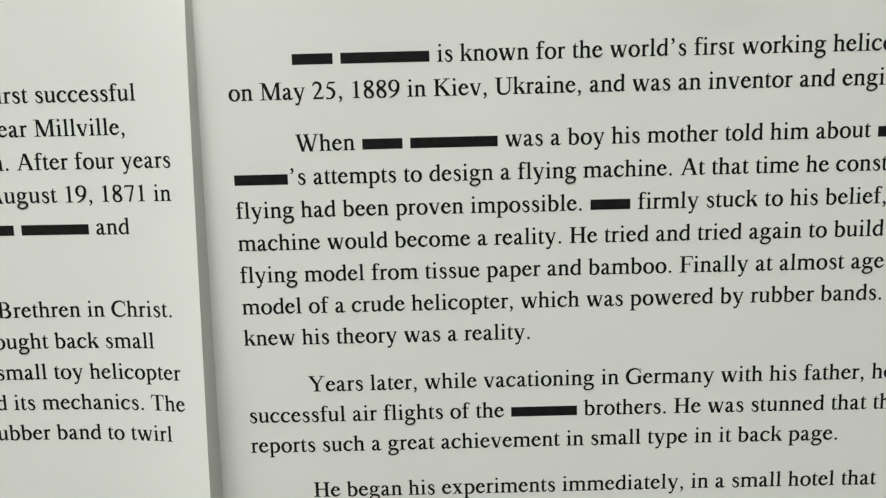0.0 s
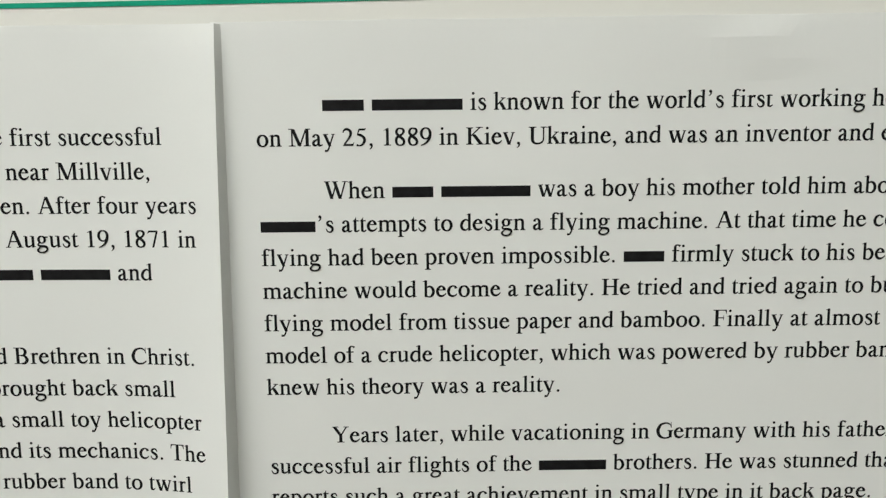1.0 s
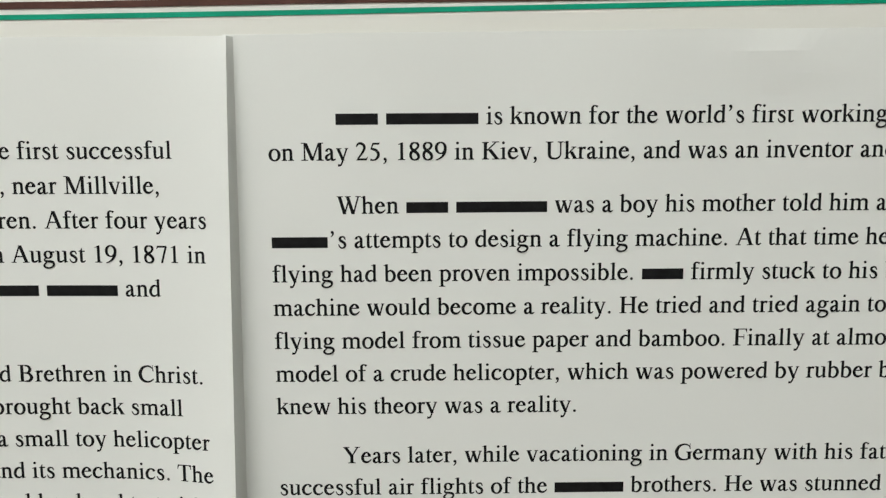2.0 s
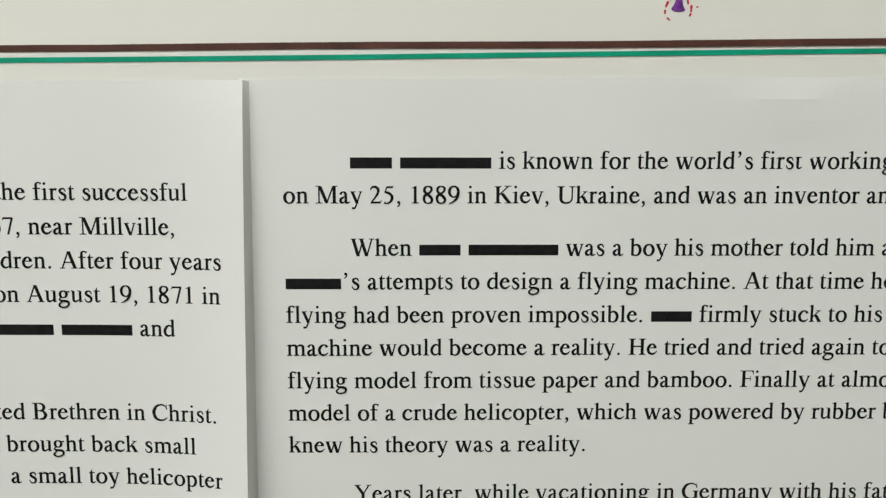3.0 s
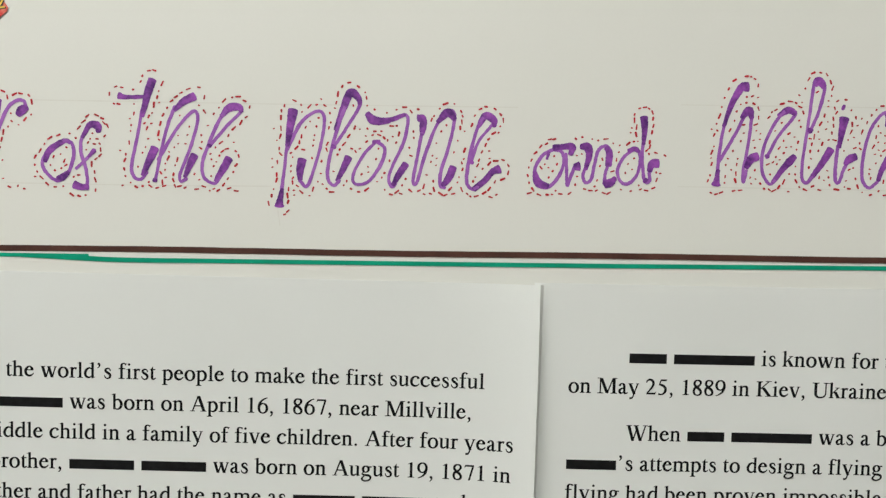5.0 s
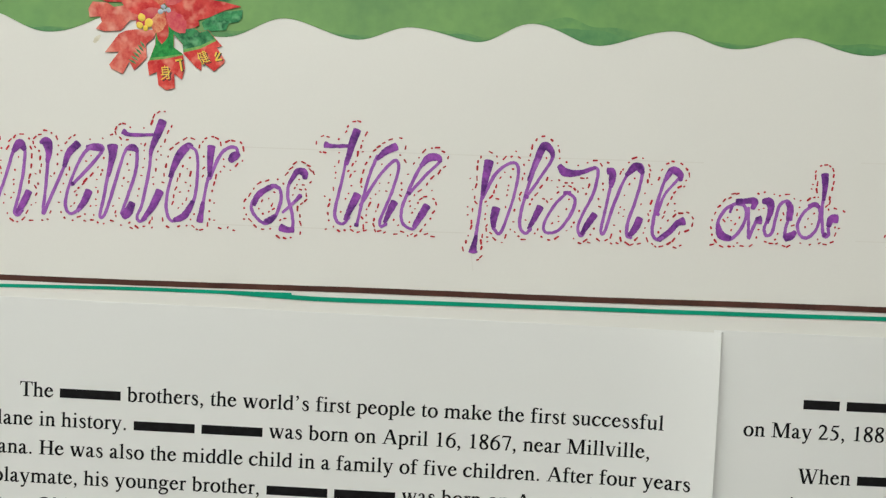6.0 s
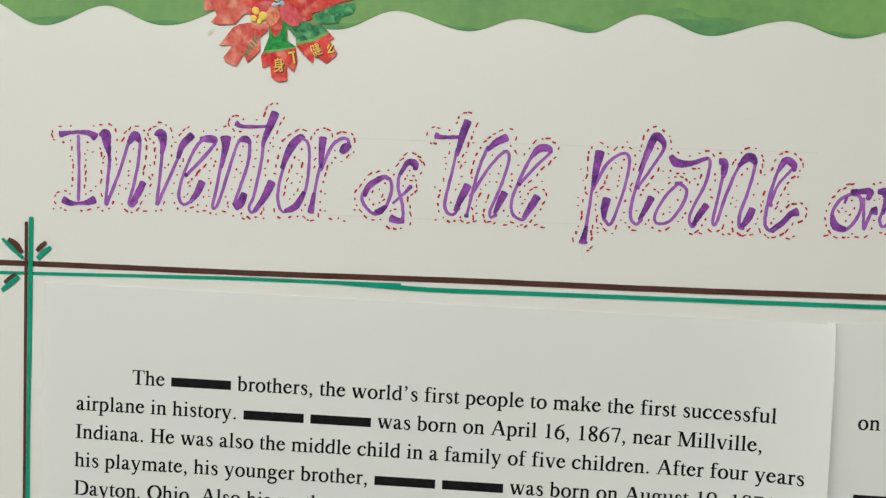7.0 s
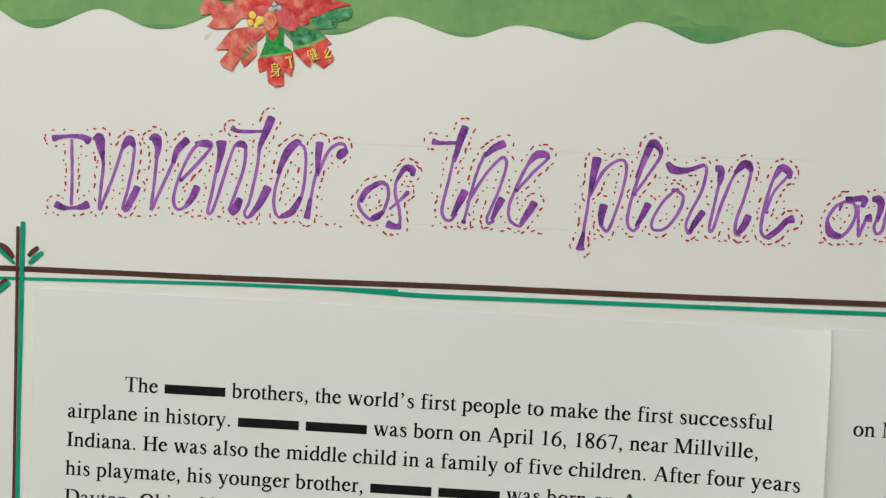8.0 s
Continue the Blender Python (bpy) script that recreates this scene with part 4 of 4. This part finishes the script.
# darker strokes of the brush along the cut edge, each a paler wash under a deeper one
WASH = surface("green_wash", (0.085, 0.245, 0.085), (0.15, 0.34, 0.10), 0.55, 200, 0.4, 0.12, 900)
DEEP_WASH = surface("deep_green_wash", (0.06, 0.22, 0.08), (0.115, 0.30, 0.10), 0.55, 260, 0.4, 0.12, 900)
for left, right, high, lean, seed in ((-7, 10, 1.7, 0, 1), (21, 34, 1.2, 0, 2), (57, 73, 1.4, 0, 3), (88, 100, 1.0, 0.05, 4), (112, 127, 1.4, -0.05, 5), (134, 160, 4.2, -0.13, 6), (170, 183, 1.1, 0, 7), (195, 215, 2.2, 0.05, 8)):
    for inner, tone, y in ((0.0, WASH, -0.000056), (0.16, DEEP_WASH, -0.000062)):
        verts, n = [], 40
        a, b = left + inner * (right - left), right - inner * (right - left)
        for k in range(n + 1):
            u = k / n
            x = a + (b - a) * u
            rise = (1 - 1.6 * inner) * (high + lean * (x - (left + right) / 2)) * math.sin(math.pi * u) ** 1.3 * (1 + 0.10 * math.sin(x * 0.55 + seed + 9 * inner))
            verts += [(x / 1000, y, ZERO + (scallop(x) + 0.02) / 1000), (x / 1000, y, ZERO + (scallop(x) + 0.05 + max(rise, 0)) / 1000)]
        mesh_object("brush_patch", verts, [(2 * k, 2 * k + 2, 2 * k + 3, 2 * k + 1) for k in range(n)], [tone], border, "darker green brush stroke along the wavy edge")

# ---- paper flower ----
flower = tagged(new("paper_flower"), "red and green paper flower with zigzag petals on the poster", "paper flower")
flower.location = (0.0512, -0.0001, ZERO + 0.0622)


MID = (2.0, -3.6)  # middle of the flower, millimetres


def petal(angle, r0, r1, spread, teeth, green, height, material, seed, skew=0.0):
    """A cut paper petal: radial sheet with toothed outer edge; green is the span of radius printed green."""
    rg = random.Random(seed)
    rings, cols = 12, teeth * 8
    verts, faces, slots = [], [], []
    tooth = [rg.uniform(0.8, 0.9) if k in (0, teeth - 1) and teeth > 2 else rg.uniform(0.95, 1.0) for k in range(teeth)]
    ragged = [rg.uniform(0.95, 1.03) for _ in range(cols + 1)]
    for side in (0, 1):
        for i in range(rings + 1):
            u = i / rings
            for j in range(cols + 1):
                v = j / cols
                ph = (v * teeth) % 1.0
                near = min(ph, 1 - ph)
                notch = max(0, 1 - near / 0.2) * 0.24 if 0.02 < v < 0.98 else 0.0
                rim = r1 * tooth[min(int(v * teeth), teeth - 1)]
                r = r0 + (rim - r0) * u * ragged[j] - r1 * notch * max(0, u - 0.6) / 0.4
                a = math.radians(angle + skew * u + (v - 0.5) * spread * (0.62 + 0.38 * u))
                up = 0.04 + height * 0.1 * (0.45 + 0.55 * math.sin(u * 2.6)) + 0.03 * math.sin(v * math.pi * 3 + seed) * u + (0 if side == 0 else -0.04)
                verts.append(((MID[0] + r * math.cos(a)) / 1000, -up / 1000, (MID[1] + r * math.sin(a)) / 1000))
    w, half = cols + 1, (cols + 1) * (rings + 1)
    for i in range(rings):
        u = (i + 0.5) / rings
        for j in range(cols):
            a = i * w + j
            slot = 1 if green[0] < u < green[1] else 0
            faces += [(a, a + w, a + w + 1, a + 1), (half + a, half + a + 1, half + a + w + 1, half + a + w)]
            slots += [slot, slot]
    for j in range(cols):
        a = rings * w + j
        faces.append((a, half + a, half + a + 1, a + 1))
        slots.append(0)
    return mesh_object("petal", verts, faces, [material, PETAL_GREEN], flower, "toothed red and green paper petal", slots)




def cut_piece(name, outline, up, material, parent, label):
    """A flat scissor-cut piece of paper with a little thickness; corners in millimetres from the flower's middle."""
    n = len(outline)
    up = 0.05 + up * 0.3
    bm = bmesh.new()
    front = [bm.verts.new((x / 1000, -up / 1000, z / 1000)) for x, z in outline]
    back = [bm.verts.new((x / 1000, -(up - 0.03) / 1000, z / 1000)) for x, z in outline]
    for ring in (front, back):
        rim = [bm.edges.new((ring[k], ring[(k + 1) % n])) for k in range(n)]
        bmesh.ops.triangle_fill(bm, edges=rim, use_beauty=True, use_dissolve=False)
    for k in range(n):
        bm.faces.new((front[k], back[k], back[(k + 1) % n], front[(k + 1) % n]))
    bmesh.ops.recalc_face_normals(bm, faces=bm.faces[:])
    me = bpy.data.meshes.new(name)
    bm.to_mesh(me)
    bm.free()
    me.materials.append(material)
    ob = new(name, me)
    ob.parent = parent
    return tagged(ob, label)


def leaf(angle, length, width, up, material, seed, label="pointed inner paper petal"):
    """An inner petal: a pointed oval with an uneven cut edge."""
    rg = random.Random(seed)
    a, n, outline = math.radians(angle), 9, []
    for side in (1, -1):
        for k in range(n):
            u = k / (n - 1) if side == 1 else 1 - k / (n - 1)
            if side == -1 and k in (0, n - 1):
                continue
            half = side * width / 2 * math.sin(math.pi * u ** 1.25) ** 0.7 * rg.uniform(0.84, 1.1)
            r = 0.6 + length * u
            outline.append((MID[0] + r * math.cos(a) - half * math.sin(a), MID[1] + r * math.sin(a) + half * math.cos(a)))
    return cut_piece("petal", outline, up, material, flower, label)


RED_LABEL, BAND_LABEL = "scissor-cut red paper petal with toothed end", "dark green printed band"
none = (2, 3)  # no printed band
for k, a in enumerate((56, 86, 116, 146, 163)):
    petal(a, 3, 17.5, 30, 3, (0.4, 0.66) if k % 2 else none, 0.3, PETAL_RED, 20 + k)
cut_piece("petal", [(0, -4), (-4.8, -3.2), (-8.9, -4.0), (-10.4, -3.1), (-13.6, -3.0), (-14.5, -4.6), (-14.2, -6.4), (-11.9, -6.1), (-11.5, -7.3), (-12.8, -8.8), (-10.9, -9.3), (-7.3, -9.0), (-5.3, -6.7), (-2.6, -6.6)], 0.14, PETAL_SALMON, flower, RED_LABEL)
low_left = cut_piece("petal", [(0.6, -8.6), (-1.9, -8.6), (-4.0, -8.6), (-6.3, -9.0), (-7.7, -9.7), (-10.7, -13.8), (-7.6, -13.6), (-9.7, -16.4), (-9.2, -17.3), (-6.7, -18.3), (-5.3, -15.6), (-4.2, -17.4), (-1.5, -14.6), (-1.7, -11.7), (-0.1, -10.3)], 0.14, PETAL_SALMON, flower, RED_LABEL)
for k in range(6):
    x, z = -3.1 - 0.5 * k, -11.0 - 0.8 * k
    reach_x, reach_z = 1.3 + 0.12 * k, -1.7 + 0.12 * k
    cut_piece("printed_band", [(x, z), (x + reach_x * 0.6 + 0.12, z + reach_z * 0.45 + 0.1), (x + reach_x, z + reach_z), (x + reach_x * 0.5 - 0.12, z + reach_z * 0.55 - 0.1)], 0.155 + 0.004 * k, PETAL_GREEN, low_left, "thin green printed streak")
low_mid = cut_piece("petal", [(0.3, -7), (0.3, -11.6), (-0.9, -15.0), (-1.3, -15.8), (-0.9, -18.4), (0.8, -17.6), (1.2, -20.4), (2.9, -21.4), (4.8, -20.9), (4.6, -17.8), (6.3, -19.0), (6.9, -16.5), (6.4, -13.5), (4.4, -12.2), (4.3, -7)], 0.15, PETAL_RED, flower, RED_LABEL)
cut_piece("printed_band", [(0.35, -7.1), (0.35, -11.6), (-0.85, -14.9), (-0.9, -15.2), (2.6, -14.6), (6.4, -13.7), (6.3, -13.4), (4.35, -12.15), (4.25, -7.1)], 0.165, BRIGHT_GREEN, low_mid, BAND_LABEL)
cut_piece("printed_band", [(-0.8, -14.6), (-0.95, -15.2), (2.6, -14.65), (6.4, -13.75), (6.2, -13.45), (2.5, -14.2)], 0.175, LIME, low_mid, "yellow-green edge of the printed band")
low_right = cut_piece("petal", [(3.6, -8.6), (4.7, -9.8), (6.3, -11.5), (6.5, -13.4), (9.2, -16.1), (10.5, -16.9), (10.5, -14.9), (13.3, -16.9), (15.3, -15.2), (15.6, -14.4), (13.8, -11.8), (14.9, -11.4), (13.1, -9.5), (11.8, -8.1), (10.0, -8.6), (8.3, -7.4), (6, -6.8)], 0.14, PETAL_RED, flower, RED_LABEL)
cut_piece("printed_band", [(3.7, -8.6), (4.75, -9.8), (6.3, -11.45), (6.5, -13.1), (10.0, -12.2), (13.6, -10.3), (13.0, -9.5), (11.75, -8.15), (10.0, -8.65), (8.25, -7.45), (6, -6.85)], 0.155, PETAL_GREEN, low_right, BAND_LABEL)
cut_piece("printed_band", [(6.5, -12.5), (6.5, -13.15), (10.0, -12.25), (13.65, -10.35), (13.4, -9.9), (10.0, -11.6)], 0.165, LIME, low_right, "yellow-green edge of the printed band")
LEAF_LABEL = "scissor-cut dark green paper leaf"
cut_piece("petal", [(9.6, -1.6), (11.5, -0.3), (14.6, 0.2), (17.4, -0.2), (16.6, -1.0), (16.0, -1.7), (12.8, -1.8)], 0.15, PETAL_GREEN, flower, LEAF_LABEL)
cut_piece("petal", [(10.3, -6.6), (12.3, -4.9), (15.4, -4.0), (19.2, -3.5), (19.1, -5.2), (18.3, -6.1), (16.2, -6.5), (15.6, -8.0), (12.5, -8.3), (10.9, -8.1)], 0.12, PETAL_GREEN, flower, LEAF_LABEL)
cut_piece("petal", [(3, -2), (6.4, -2.2), (9.1, -3.0), (10.9, -1.4), (15.3, -2.0), (18.9, -2.8), (15.4, -3.7), (11.7, -5.5), (9.2, -6.2), (6.7, -7.0), (4, -6.4)], 0.17, PETAL_RED, flower, RED_LABEL)
for k, (a, length, width, mat_) in enumerate(((20, 9, 5, PETAL_RED), (62, 9.5, 6, PETAL_ORANGE), (100, 8.5, 5.5, PETAL_RED), (138, 9, 6, PETAL_ORANGE), (176, 8.6, 5.2, PETAL_RED), (212, 6.5, 3.6, PETAL_PINK), (335, 8, 4.6, PETAL_RED))):
    leaf(a, length, width, 0.2 + 0.012 * k, mat_, 40 + k)
leaf(268, 7.4, 2.8, 0.29, PETAL_RED, 51)
leaf(312, 6.6, 3.8, 0.3, PETAL_PINK, 52)
leaf(252, 5.4, 3.2, 0.32, PETAL_ORANGE, 53)
leaf(118, 6.0, 4.2, 0.31, PETAL_ORANGE, 54)
leaf(45, 5.2, 3.4, 0.3, PETAL_PINK, 55)


def dab(x, z, r, material, label):
    """A low rounded dab of paint with an uneven rim."""
    n = 14
    verts = [(x / 1000, -0.00021, z / 1000)]
    for rr, up in ((0.55, 0.208), (0.85, 0.2), (1.0, 0.14)):
        for k in range(n):
            a = k * 2 * math.pi / n
            wob = 1 + 0.07 * math.sin(k * 0.9 + x) + 0.03 * math.sin(k * 1.8 + z)
            verts.append(((x + r * rr * wob * math.cos(a)) / 1000, -up / 1000, (z + r * rr * wob * math.sin(a)) / 1000))
    faces = [(0, 1 + k, 1 + (k + 1) % n) for k in range(n)]
    for ring in range(2):
        for k in range(n):
            a, b = 1 + ring * n + k, 1 + ring * n + (k + 1) % n
            faces.append((a, a + n, b + n, b))
    mesh_object("centre_dab", verts, faces, [material], flower, label, smooth=True)


for x, z, r in ((-2.8, -6.0, 0.85), (-1.2, -7.1, 0.95), (-3.2, -7.7, 0.75), (-1.9, -8.3, 0.6)):
    dab(x, z, r, YELLOW, "raised yellow dab")
for x, z, r in ((-8.6, -0.6, 0.45), (-7.9, 0.2, 0.6), (-9.2, 0.5, 0.5), (-4.4, -0.4, 0.4)):
    dab(x, z, r, YELLOW, "raised yellow dab")
for x, z, r in ((1.3, -4.6, 0.6), (1.9, -3.5, 0.5), (3.0, -4.2, 0.55), (2.2, -4.3, 0.35)):
    dab(x, z, r, BLUE_GREY, "pale blue-grey dab")


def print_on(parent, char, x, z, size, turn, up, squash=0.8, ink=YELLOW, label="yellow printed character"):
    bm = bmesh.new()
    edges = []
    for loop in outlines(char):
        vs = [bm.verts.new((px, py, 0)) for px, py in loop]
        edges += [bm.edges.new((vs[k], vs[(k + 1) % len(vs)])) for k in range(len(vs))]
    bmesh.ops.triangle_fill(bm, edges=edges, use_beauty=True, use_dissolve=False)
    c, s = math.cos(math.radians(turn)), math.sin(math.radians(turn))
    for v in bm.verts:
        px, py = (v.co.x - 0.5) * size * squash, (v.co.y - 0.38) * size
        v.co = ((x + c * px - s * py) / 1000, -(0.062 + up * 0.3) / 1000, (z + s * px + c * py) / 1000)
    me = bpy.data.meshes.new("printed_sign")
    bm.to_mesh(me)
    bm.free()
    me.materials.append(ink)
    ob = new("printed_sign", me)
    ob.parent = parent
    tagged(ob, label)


# black copies, offset right and down, are painted as the characters' shadows
print_on(low_mid, "身", 3.1, -17.9, 3.3, 8, 0.17, ink=SIGN_SHADOW, label="black drop shadow painted behind a character")
print_on(low_mid, "身", 2.7, -17.6, 3.3, 8, 0.19)
print_on(low_right, "健", 11.2, -14.3, 3.0, 28, 0.16, ink=SIGN_SHADOW, label="black drop shadow painted behind a character")
print_on(low_right, "健", 10.8, -14.0, 3.0, 28, 0.18)
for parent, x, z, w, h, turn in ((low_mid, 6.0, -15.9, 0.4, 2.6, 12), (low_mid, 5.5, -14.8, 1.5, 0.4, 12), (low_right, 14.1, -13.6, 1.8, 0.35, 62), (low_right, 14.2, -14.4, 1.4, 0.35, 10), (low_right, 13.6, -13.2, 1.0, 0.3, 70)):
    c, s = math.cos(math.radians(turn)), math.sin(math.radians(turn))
    # each bar gets the same painted black shadow behind it
    for dx, up, ink, text in ((0.3, 0.17, SIGN_SHADOW, "black drop shadow painted behind a character"), (0.0, 0.19, YELLOW, "yellow bar of a cut-off character")):
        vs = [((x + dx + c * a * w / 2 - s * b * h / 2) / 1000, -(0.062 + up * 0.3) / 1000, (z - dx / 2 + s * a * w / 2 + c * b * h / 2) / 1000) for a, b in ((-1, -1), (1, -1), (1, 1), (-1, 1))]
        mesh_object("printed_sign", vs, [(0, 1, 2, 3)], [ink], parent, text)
stroke("stain", [(38.0, 50.5, 0.6), (38.7, 51.3, 0.95), (39.3, 52.0, 0.5)], surface("olive_smudge", (0.55, 0.52, 0.36), (0.74, 0.72, 0.60), 0.6, 400, 0.5), "pale olive smudge beside the flower", 0.12)

bpy.data.objects.remove(font_ob)
bpy.data.curves.remove(font_curve)
